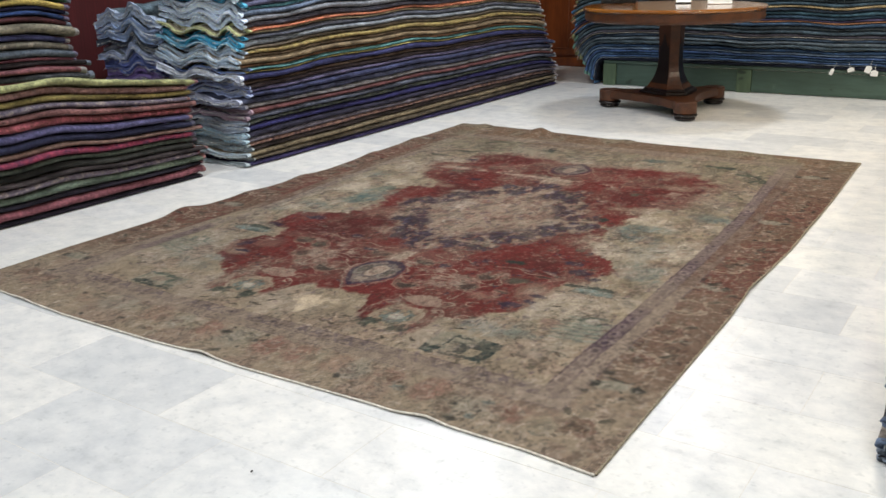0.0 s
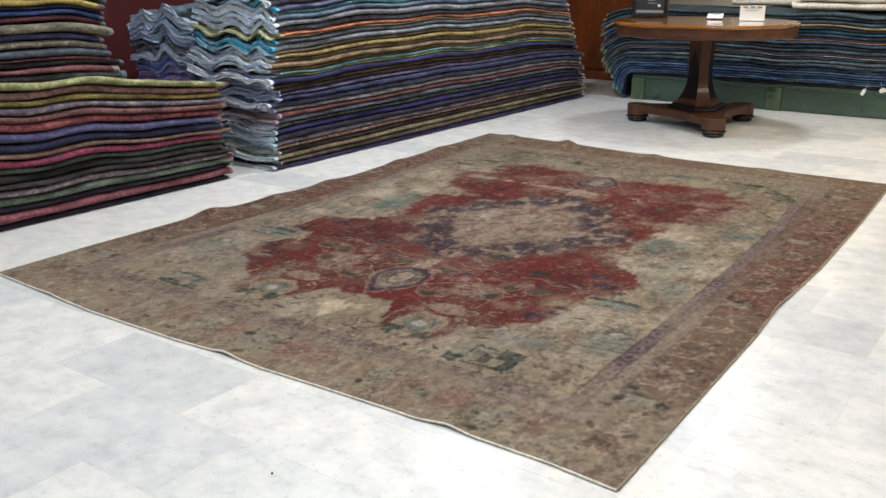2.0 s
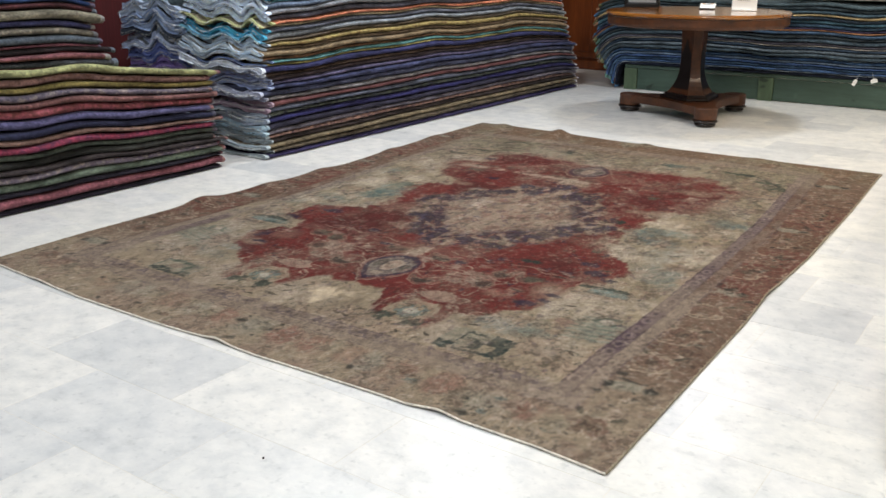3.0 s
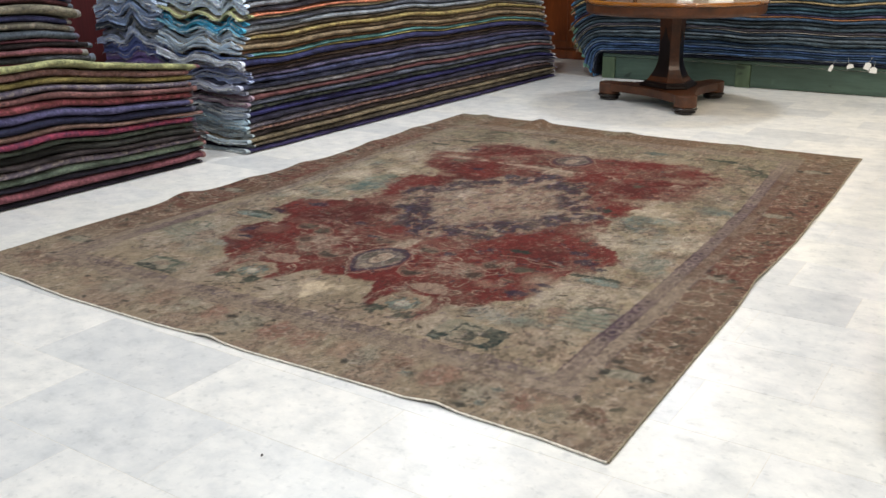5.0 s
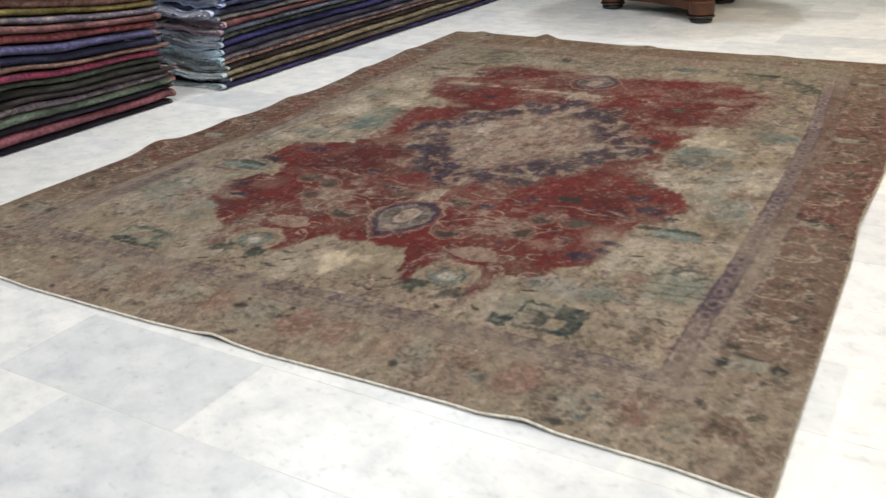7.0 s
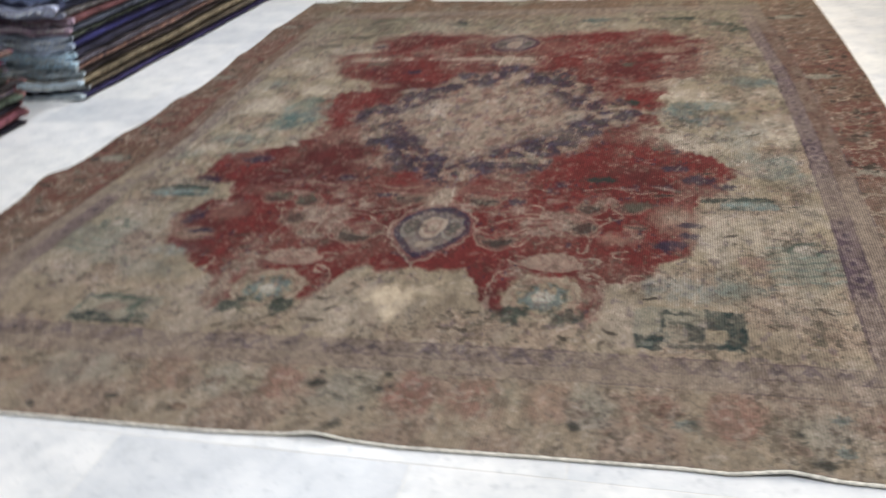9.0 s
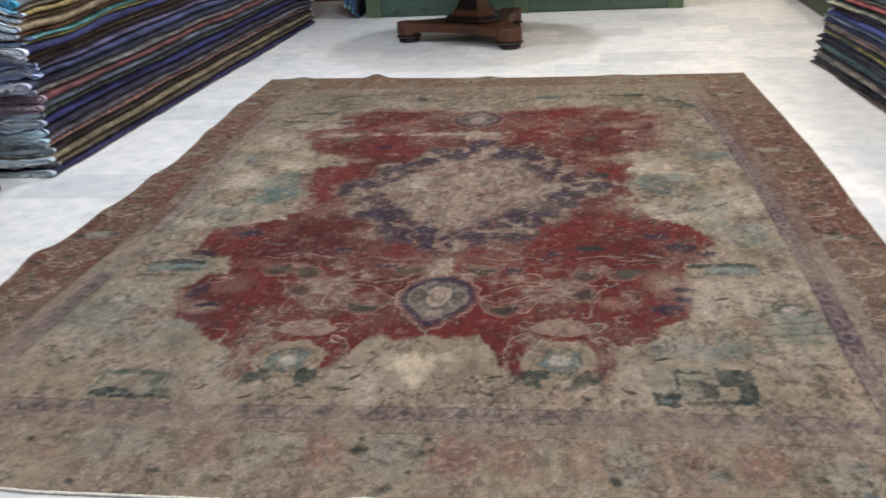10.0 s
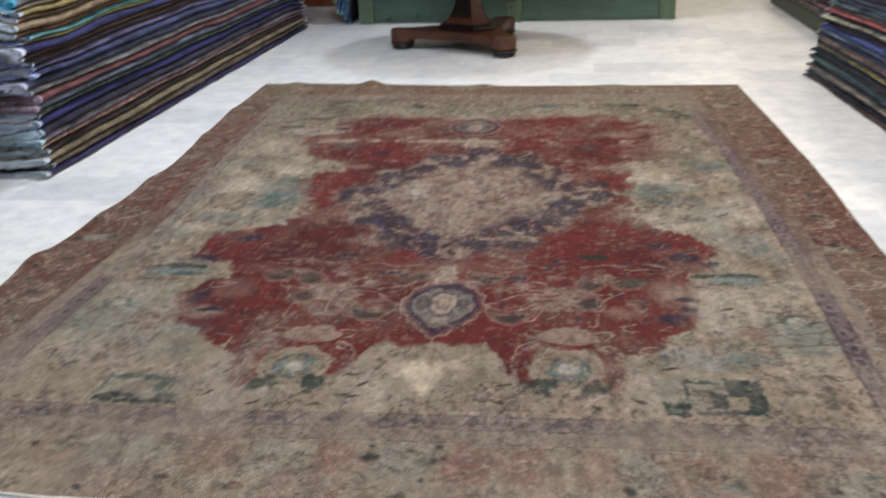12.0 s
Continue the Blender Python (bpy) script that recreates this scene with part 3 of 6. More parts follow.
platform(3.56, 4.6, 5.2, 7.36, 0.15, (0.0, 0.91), "low dark olive wooden platform under reddish brown rugs", OLIVE_WOOD, OLIVE_WOOD)
BROWN_PILE = [("3e2e2c", "dark brown", L_), ("48383a", "wine brown", L_), ("342a2a", "dark brown", P), ("4e3c38", "dull brown", L_), ("463434", "dull brown", P), ("6a4a44", "red brown", B_), ("3a3030", "dark brown", P)]
pile(BROWN_PILE, (3.535, 7.37), -90, 2.15, 0.9, 0.152, 0.04, 18, "brown rugs on the small platform", start_in=lambda h: 0.1 * h, end0=(["5c4038"], 16, 0.012), where="on a low green platform", samples=20)

# ---- cabinet behind the piles ----


def cabinet(m):
    cab = thing("cabinet", "reddish brown wooden cabinet with dark glazed doors", "cabinet", m)
    w, dp, h = 1.1, 0.45, 2.1
    part("body", boxed(-w / 2, w / 2, 0.0, dp, 0.1, h, bevel=0.006), CABINET_WOOD, cab)
    part("plinth", boxed(-w / 2 - 0.02, w / 2 + 0.02, -0.035, dp, 0, 0.1, bevel=0.01), CABINET_WOOD, cab)
    part("cornice", boxed(-w / 2 - 0.04, w / 2 + 0.04, -0.04, dp, h + 0.002, h + 0.08, bevel=0.02), CABINET_WOOD, cab)
    for sx in (-1, 1):
        x0, x1 = (-w / 2 + 0.02, -0.004) if sx < 0 else (0.004, w / 2 - 0.02)
        door = part("door", boxed(x0, x1, -0.026, -0.002, 0.13, h - 0.03, bevel=0.004), CABINET_WOOD, cab)
        for z0, z1 in ((0.2, 0.85), (0.95, 1.95)):
            part("panel", boxed(x0 + 0.07, x1 - 0.07, -0.036, -0.027, z0, z1, bevel=0.008), DARK_GLASS if z0 > 0.9 else CABINET_WOOD, door, "dark glass panel" if z0 > 0.9 else "")
        part("knob", turned([(0.004, -0.02), (0.012, -0.012), (0.014, -0.004), (0.008, 0.004), (0.006, 0.012)], 14), EBONY, door).matrix_local = pose(-sx * -0.05, -0.05, 1.0, -90)
    return cab


cabinet(pose(-1.0, 7.75, 0))

# ---- round pedestal table ----
TX, TY = 1.02, 5.29


def pedestal_table(m):
    table = thing("pedestal_table", "round polished mahogany table on a three-footed pedestal", "table", m)
    part("tabletop", turned([(0.60, 0.792), (0.69, 0.792), (0.700, 0.797), (0.703, 0.806), (0.700, 0.816), (0.692, 0.822)], 72), MAHOGANY_TOP, table, "glossy figured veneer")
    part("apron", turned([(0.64, 0.715), (0.668, 0.715), (0.682, 0.722), (0.688, 0.74), (0.688, 0.785), (0.694, 0.7915)], 72), MAHOGANY, table)
    part("top_block", boxed(-0.2, 0.2, -0.2, 0.2, 0.692, 0.72, bevel=0.006), MAHOGANY, table)
    # three-sided column that flares to its foot
    ways = [radians(-56 + 120 * i) for i in range(3)]

    def ring(bm, r, z, blunt=0.36):
        vs = []
        for a in ways:
            for da in (-1, 1):
                aa = a + da * blunt
                vs.append(bm.verts.new((r * math.cos(aa), r * math.sin(aa), z)))
        return vs

    def tower(rings):
        bm = bmesh.new()
        made = [ring(bm, r, z) for r, z in rings]
        for a, b2 in zip(made, made[1:]):
            for i in range(6):
                bm.faces.new((a[i], a[(i + 1) % 6], b2[(i + 1) % 6], b2[i]))
        bm.faces.new(made[0][::-1])
        bm.faces.new(made[-1])
        return bm

    shape = lambda z: 0.098 + 0.010 * ((z - 0.45) / 0.25) ** 2 + 0.08 * max(0.0, (0.40 - z) / 0.22) ** 2.2
    hs = [0.185 + 0.506 * i / 16 for i in range(17)]
    part("column", tower([(shape(z), z) for z in hs]), MAHOGANY, table)
    part("column_foot", tower([(0.235, 0.142), (0.24, 0.15), (0.23, 0.165), (0.21, 0.172), (0.20, 0.186)]), EBONY, table, "black moulding")
    # dark pointed panel set on each side of the column
    for i in range(3):
        na = ways[i] + math.pi / 3
        bm = bmesh.new()
        left, right = [], []
        steps = 14
        for k in range(steps + 1):
            z = 0.225 + 0.38 * k / steps
            reach = shape(z) * math.cos(math.pi / 3 - 0.36) + 0.0025
            half = 0.066 * (1 - 0.3 * k / steps) * (1.35 - 0.35 * min(1, k / 5)) if k < steps - 3 else 0.036 * (steps - k) / 4 + 0.0015
            px, py = reach * math.cos(na), reach * math.sin(na)
            qx, qy = -math.sin(na), math.cos(na)
            left.append(bm.verts.new((px - half * qx, py - half * qy, z)))
            right.append(bm.verts.new((px + half * qx, py + half * qy, z)))
        fs = [bm.faces.new((left[k], right[k], right[k + 1], left[k + 1])) for k in range(steps)]
        ext = bmesh.ops.extrude_face_region(bm, geom=fs)
        bmesh.ops.translate(bm, vec=(-0.012 * math.cos(na), -0.012 * math.sin(na), 0), verts=[g for g in ext["geom"] if isinstance(g, bmesh.types.BMVert)])
        part("inlaid_panel", bm, EBONY, table, "black pointed inlay")
    # base: concave triangle that ends in three round lobes
    bm = bmesh.new()
    outline = []
    for i, a in enumerate(ways):
        cx, cy = 0.50 * math.cos(a), 0.50 * math.sin(a)
        for k in range(-4, 5):
            aa = a + k * radians(28)
            outline.append((cx + 0.085 * math.cos(aa), cy + 0.085 * math.sin(aa)))
        mid = a + math.pi / 3
        p0, p1 = outline[-1], None
        b2 = ways[(i + 1) % 3]
        nx, ny = 0.50 * math.cos(b2) + 0.085 * math.cos(b2 - radians(112)), 0.50 * math.sin(b2) + 0.085 * math.sin(b2 - radians(112))
        for k in range(1, 10):
            f = k / 10
            pull = 1 - 0.20 * 4 * f * (1 - f)
            outline.append(((p0[0] * (1 - f) + nx * f) * pull, (p0[1] * (1 - f) + ny * f) * pull))
    vs = [bm.verts.new((x, y, 0.078)) for x, y in outline]
    f0 = bm.faces.new(vs)
    ext = bmesh.ops.extrude_face_region(bm, geom=[f0])
    up = [g for g in ext["geom"] if isinstance(g, bmesh.types.BMVert)]
    bmesh.ops.translate(bm, vec=(0, 0, 0.063), verts=up)
    rim = [e for e in bm.edges if abs(e.verts[0].co.z - e.verts[1].co.z) < 1e-5]
    bmesh.ops.bevel(bm, geom=rim, offset=0.005, segments=2, affect="EDGES")
    part("base", bm, MAHOGANY, table)
    bun = [(0.035, 0.0), (0.062, 0.003), (0.076, 0.010), (0.080, 0.019), (0.074, 0.027), (0.070, 0.030), (0.088, 0.035), (0.095, 0.043), (0.088, 0.050), (0.078, 0.0545)]
    for a in ways:
        part("bun_foot", turned(bun, 28), EBONY, table, "black turned bun foot", smooth=True).location = (0.50 * math.cos(a), 0.50 * math.sin(a), 0)
        part("foot_block", turned([(0.080, 0.055), (0.086, 0.060), (0.0865, 0.138), (0.080, 0.1445)], 28), MAHOGANY, table).location = (0.50 * math.cos(a), 0.50 * math.sin(a), 0)
    return table


pedestal_table(pose(TX, TY, 0))
TZ = 0.8235


def picture_stand(m):
    st = thing("framed_sign", "black framed printed sign standing on the table", "sign", m)
    w, h = 0.29, 0.36
    for nm, a in (("frame_rail", (-w / 2, w / 2, -0.01, 0.01, 0, 0.032)), ("frame_rail", (-w / 2, w / 2, -0.01, 0.01, h - 0.03, h)), ("frame_stile", (-w / 2, -w / 2 + 0.028, -0.0095, 0.0095, 0.033, h - 0.031)),
                  ("frame_stile", (w / 2 - 0.028, w / 2, -0.0095, 0.0095, 0.033, h - 0.031))):
        part(nm, boxed(*a, bevel=0.003), BLACK_FRAME, st)
    part("sheet", boxed(-w / 2 + 0.026, w / 2 - 0.026, -0.003, 0.003, 0.03, h - 0.028), DARK_PRINT, st, "dark printed sheet")
    part("print_strip", boxed(-w / 2 + 0.034, w / 2 - 0.034, -0.006, -0.0035, 0.042, 0.062), GREY_PRINT, st, "pale strip along the foot of the print")
    for k, (zz, pm) in enumerate(((0.19, BLUE_PRINT), (0.19, PAPER), (0.19, BLUE_PRINT), (0.19, TAN_PRINT), (0.26, PAPER), (0.26, TAN_PRINT), (0.26, BLUE_PRINT), (0.26, PAPER))):
        px = -0.088 + 0.046 * (k % 4)
        part("print_swatch", boxed(px, px + 0.036, -0.006, -0.0035, zz, zz + 0.055), pm, st)
    for k in range(3):
        part("print_bar", boxed(-0.02, 0.06 - 0.02 * k, -0.006, -0.0035, 0.115 + 0.022 * k, 0.121 + 0.022 * k), GREY_PRINT, st)
    part("print_spot", turned([(0.012, -0.001), (0.012, 0.001)], 20), PAPER, st, "round pale mark").matrix_local = pose(0.075, -0.0055, 0.10, 90)
    part("prop", boxed(-0.03, 0.03, 0.011, 0.10, 0, 0.006, bevel=0.002), BLACK_FRAME, st)
    return st


picture_stand(pose(0.50, 5.42, TZ, 0, 0, 14))


def card_stand(name, label, m, w, h, tilt, base):
    st = thing(name, label, "card", m)
    bm = boxed(-w / 2, w / 2, -0.0015, 0.0015, 0, h, bevel=0.001)
    part("card", bm, PAPER, st, "white printed card").matrix_local = pose(0, 0, 0.009, -tilt)
    part("foot", boxed(-w / 2, w / 2, -0.03, 0.03, 0, 0.008, bevel=0.003), base, st)
    for k in range(3):
        sw = part("print_swatch", boxed(w * (-0.38 + 0.28 * k), w * (-0.18 + 0.28 * k), -0.0035, -0.002, h * 0.82, h * 0.95), (TAN_PRINT, GREY_PRINT, TAN_PRINT)[k], st)
        sw.matrix_local = pose(0, 0, 0.009, -tilt)
    for k in range(2):
        bar = part("print_bar", boxed(-w * 0.3, w * (0.3 - 0.08 * k), -0.0035, -0.002, h * (0.75 - 0.12 * k), h * (0.78 - 0.12 * k)), GREY_PRINT, st)
        bar.matrix_local = pose(0, 0, 0.009, -tilt)
    return st


card_stand("card_stand", "white card in a clear stand on the table", pose(1.33, 5.45, TZ, 0, 0, 16), 0.185, 0.105, 10, PAPER)
card_stand("small_card_stand", "small white card on a dark rest on the table", pose(1.02, 5.50, TZ, 0, 0, 10), 0.12, 0.06, 55, BLACK_FRAME)

# ---- paper tags that hang from the blue rugs ----


def price_tag(x, z, w, h, turn):
    tag = thing("price_tag", "small white paper price tag hanging by a thread", "tag", pose(x, PY - 0.065, z, 0, turn, 12), group="tags on the blue rugs")
    bm = bmesh.new()
    pts = [(-w / 2, -h), (w / 2, -h), (w / 2, -0.01), (w * 0.2, 0), (-w * 0.2, 0), (-w / 2, -0.01)]
    f = bm.faces.new([bm.verts.new((px, 0, pz)) for px, pz in pts])
    ext = bmesh.ops.extrude_face_region(bm, geom=[f])
    bmesh.ops.translate(bm, vec=(0, 0.0015, 0), verts=[g for g in ext["geom"] if isinstance(g, bmesh.types.BMVert)])
    part("paper", bm, PAPER, tag)
    part("thread", boxed(-0.001, 0.001, -0.001, 0.001, -0.004, 0.05), PAPER, tag)
    return tag


for tx, tz, tw, th_, tr in ((2.03, 0.25, 0.035, 0.07, 24), (2.16, 0.265, 0.065, 0.045, -18), (2.31, 0.285, 0.06, 0.075, 20), (2.35, 0.25, 0.07, 0.06, 5)):
    price_tag(tx, tz, tw * 0.8, th_ * 0.8, tr)

# ---- loose thread on the floor by the small platform ----
cu = bpy.data.curves.new("floor_cable", "CURVE")
cu.dimensions, cu.bevel_depth, cu.bevel_resolution = "3D", 0.004, 2
sp = cu.splines.new("NURBS")
sp.points.add(4)
for pnt, co in zip(sp.points, ((3.33, 8.15, 0.004), (3.36, 8.35, 0.004), (3.42, 8.5, 0.004), (3.41, 8.75, 0.004), (3.50, 9.0, 0.004))):
    pnt.co = (*co, 1)
sp.use_endpoint_u = True
cable = new("floor_cable", cu)
cable.data.materials.append(CABLE)
tagged(cable, "short thin brown cable lying on the marble floor", "cable")

# ---- the rug on the floor ----


def field_noise(x, y, sx, sy, seed, octaves=4, rough=0.55):
    """Fractal value noise of arrays x, y, 0 to 1, with cells of sx by sy metres."""
    total, amp, norm = 0.0, 1.0, 0.0
    rng = np.random.default_rng(seed)
    for _ in range(octaves):
        g = rng.random((257, 257))
        a, b2 = x / sx + 11.3, y / sy + 7.7
        i, j = np.floor(a).astype(int), np.floor(b2).astype(int)
        u, v = a - i, b2 - j
        u, v = u * u * (3 - 2 * u), v * v * (3 - 2 * v)
        i, j, i2, j2 = i % 257, j % 257, (i + 1) % 257, (j + 1) % 257
        total = total + amp * ((g[i, j] * (1 - u) + g[i2, j] * u) * (1 - v) + (g[i, j2] * (1 - u) + g[i2, j2] * u) * v)
        norm += amp
        amp *= rough
        sx, sy = sx / 2.03, sy / 2.03
    return total / norm


def step(v, lo, hi):
    t = np.clip((v - lo) / (hi - lo), 0, 1)
    return t * t * (3 - 2 * t)


TAN, TAUPE, CREAM, ROSE = linear("85765f"), linear("6d604e"), linear("9d9080"), linear("7b6153")
RED, DEEP, RUST = linear("652522"), linear("4a2120"), linear("5e3a30")
NAVY, PURPLE, GREEN, TEAL, OLIVE = linear("2c2738"), linear("53444f"), linear("24362f"), linear("52635f"), linear("4f4a3d")


def paint(base, colour, mask):
    return base + (np.array(colour)[None, None, :] - base) * np.clip(mask, 0, 1)[..., None]


def rosette(x, y, cx, cy, rx, ry, lobes, turn=0.0):
    """A lobed radius: below 1 inside the flower."""
    a = np.arctan2((y - cy) / ry, (x - cx) / rx)
    r = np.hypot((x - cx) / rx, (y - cy) / ry)
    return r / (1 + 0.16 * np.cos(lobes * a + turn))


def window(X, Y, cx, cy, reach):
    """The slice of the grid round a place."""
    mid_x, mid_y = X[X.shape[0] // 2], Y[:, Y.shape[1] // 2]
    j0, j1 = np.searchsorted(mid_x, cx - reach - 0.14), np.searchsorted(mid_x, cx + reach + 0.14)
    i0, i1 = np.searchsorted(mid_y, cy - reach - 0.12), np.searchsorted(mid_y, cy + reach + 0.12)
    return (slice(i0, i1), slice(j0, j1))


def stroke(c, X, Y, pts, width, colour, power):
    """A thin woven line that rounds the corners of a polyline."""
    for _ in range(2):
        cut = [pts[0]]
        for (ax, ay), (bx, by) in zip(pts[:-1], pts[1:]):
            cut += [(ax * 0.75 + bx * 0.25, ay * 0.75 + by * 0.25), (ax * 0.25 + bx * 0.75, ay * 0.25 + by * 0.75)]
        pts = cut + [pts[-1]]
    xs, ys = [q[0] for q in pts], [q[1] for q in pts]
    mid_x, mid_y = X[X.shape[0] // 2], Y[:, Y.shape[1] // 2]
    w = (slice(*np.searchsorted(mid_y, (min(ys) - 0.12, max(ys) + 0.12))), slice(*np.searchsorted(mid_x, (min(xs) - 0.16, max(xs) + 0.16))))
    gx, gy = X[w], Y[w]
    best = np.full(gx.shape, 9.0)
    for (ax, ay), (bx, by) in zip(pts[:-1], pts[1:]):
        dx, dy = bx - ax, by - ay
        t = np.clip(((gx - ax) * dx + (gy - ay) * dy) / (dx * dx + dy * dy), 0, 1)
        best = np.minimum(best, np.hypot(gx - ax - t * dx, gy - ay - t * dy))
    c[w] = paint(c[w], colour, power[w] * (1 - step(best, width * 0.5, width * 1.4)))


def bloom(c, X, Y, cx, cy, rx, ry, lobes, fill, heart, rim, power, wobble):
    """A small lobed flower with a pale rim."""
    w = window(X, Y, cx, cy, max(rx, ry) * 1.6)
    r = rosette(X[w], Y[w], cx, cy, rx, ry, lobes) + 0.5 * (wobble[w] - 0.5)
    c[w] = paint(c[w], fill, power[w] * (1 - step(r, 0.75, 1.0)))
    c[w] = paint(c[w], heart, power[w] * 0.8 * (1 - step(r, 0.3, 0.5)))
    c[w] = paint(c[w], rim, power[w] * 0.7 * (1 - step(np.abs(r - 1.05), 0.06, 0.16)))


def leaf(c, X, Y, cx, cy, rx, ry, turn, bend, fill, rim, power, wobble):
    """A curved leaf with a pale rim."""
    w = window(X, Y, cx, cy, rx * 1.6)
    ax, ay = X[w] - cx, Y[w] - cy
    dx, dy = ax * math.cos(turn) + ay * math.sin(turn), -ax * math.sin(turn) + ay * math.cos(turn)
    r = np.hypot(dx / rx, (dy - bend * dx * dx) / ry) + 0.5 * (wobble[w] - 0.5)
    c[w] = paint(c[w], rim, power[w] * 0.6 * (1 - step(np.abs(r - 1.12), 0.06, 0.16)))
    c[w] = paint(c[w], fill, power[w] * (1 - step(r, 0.75, 1.0)))


def blot(c, X, Y, cx, cy, rx, ry, colour, power, ragged, hard=0.5):
    """A soft-edged patch of one dye, its outline torn by the field ragged (about -0.5 to 0.5)."""
    w = window(X, Y, cx, cy, max(rx, ry) * 1.5)
    r = np.hypot((X[w] - cx) / rx, (Y[w] - cy) / ry) + ragged[w]
    c[w] = paint(c[w], colour, power * (1 - step(r, hard, 1.1)))


def block(c, X, Y, x0, x1, y0, y1, colour, power, ragged):
    """A woven rectangle with a torn outline; ragged in metres."""
    w = window(X, Y, (x0 + x1) / 2, (y0 + y1) / 2, max(x1 - x0, y1 - y0) / 2)
    d = np.maximum(np.maximum(x0 - X[w], X[w] - x1), np.maximum(y0 - Y[w], Y[w] - y1)) + ragged[w]
    c[w] = paint(c[w], colour, power * (1 - step(d, -0.004, 0.004)))


def palmette(c, X, Y, cx, cy, s, up, power, n3, speck, wear):
    """A pale flower with a domed cap, drawn scrolls at both sides and two dark leaves at its foot."""
    rag = 0.5 * (n3 - 0.5)
    pale = linear("8e7d6a")
    blot(c, X, Y, cx, cy, 0.098 * s, 0.112 * s, TAN, 0.95 * power, rag, 0.88)
    w = window(X, Y, cx, cy + up * 0.2 * s, 0.14)
    dx, dy = (X[w] - cx) / (0.078 * s), (Y[w] - cy - up * 0.165 * s) * up / (0.068 * s)
    cap = np.hypot(dx, np.maximum(dy, -dy * 2.2)) + 0.4 * (n3[w] - 0.5)
    c[w] = paint(c[w], linear("87705f"), 0.95 * power * (1 - step(cap, 0.85, 1.0)))
    c[w] = paint(c[w], pale, 0.7 * power * (1 - step(np.abs(cap - 0.98), 0.03, 0.10)))
    w = window(X, Y, cx, cy, 0.2 * s)
    r = np.hypot((X[w] - cx) / (0.092 * s), (Y[w] - cy - up * 0.005) / (0.105 * s))
    r = r / (1 + 0.05 * np.cos(9 * np.arctan2(Y[w] - cy, X[w] - cx))) + 0.25 * (n3[w] - 0.5)
    c[w] = paint(c[w], pale, 0.6 * power * (1 - step(np.abs(r - 0.95), 0.03, 0.09)))
    c[w] = paint(c[w], ROSE, 0.5 * power * (1 - step(np.abs(r - 0.80), 0.05, 0.10)))
    c[w] = paint(c[w], TEAL, 0.75 * power * (1 - step(r, 0.5, 0.72)) * step(speck[w], 0.38, 0.56))
    c[w] = paint(c[w], GREEN, 0.55 * power * (1 - step(np.abs(r - 0.58), 0.04, 0.12)) * step(n3[w], 0.45, 0.58))
    c[w] = paint(c[w], linear("a39a88"), 0.7 * power * (1 - step(r, 0.16, 0.36)))
    for sx in (-1, 1):
        blot(c, X, Y, cx + sx * 0.066 * s, cy - up * 0.080 * s, 0.044 * s, 0.046 * s, GREEN, 0.85 * power, 1.5 * (n3 - 0.5) + 0.6 * (speck - 0.5), 0.5)
        line = [(cx + sx * px * s, cy + up * py * s) for px, py in ((0.115, -0.10), (0.135, 0.02), (0.125, 0.11), (0.085, 0.15), (0.075, 0.115), (0.10, 0.10))]
        stroke(c, X, Y, line, 0.0075 * s, linear("7d695a"), 0.8 * power * wear * step(speck, 0.3, 0.5))
        stroke(c, X, Y, [(px + sx * 0.011, py) for px, py in line], 0.0028, pale, 0.75 * power * wear)
        line = [(cx + sx * px * s, cy + up * py * s) for px, py in ((0.09, 0.16), (0.125, 0.19), (0.11, 0.215), (0.075, 0.205))]
        stroke(c, X, Y, line, 0.0035, pale, 0.8 * power * wear)


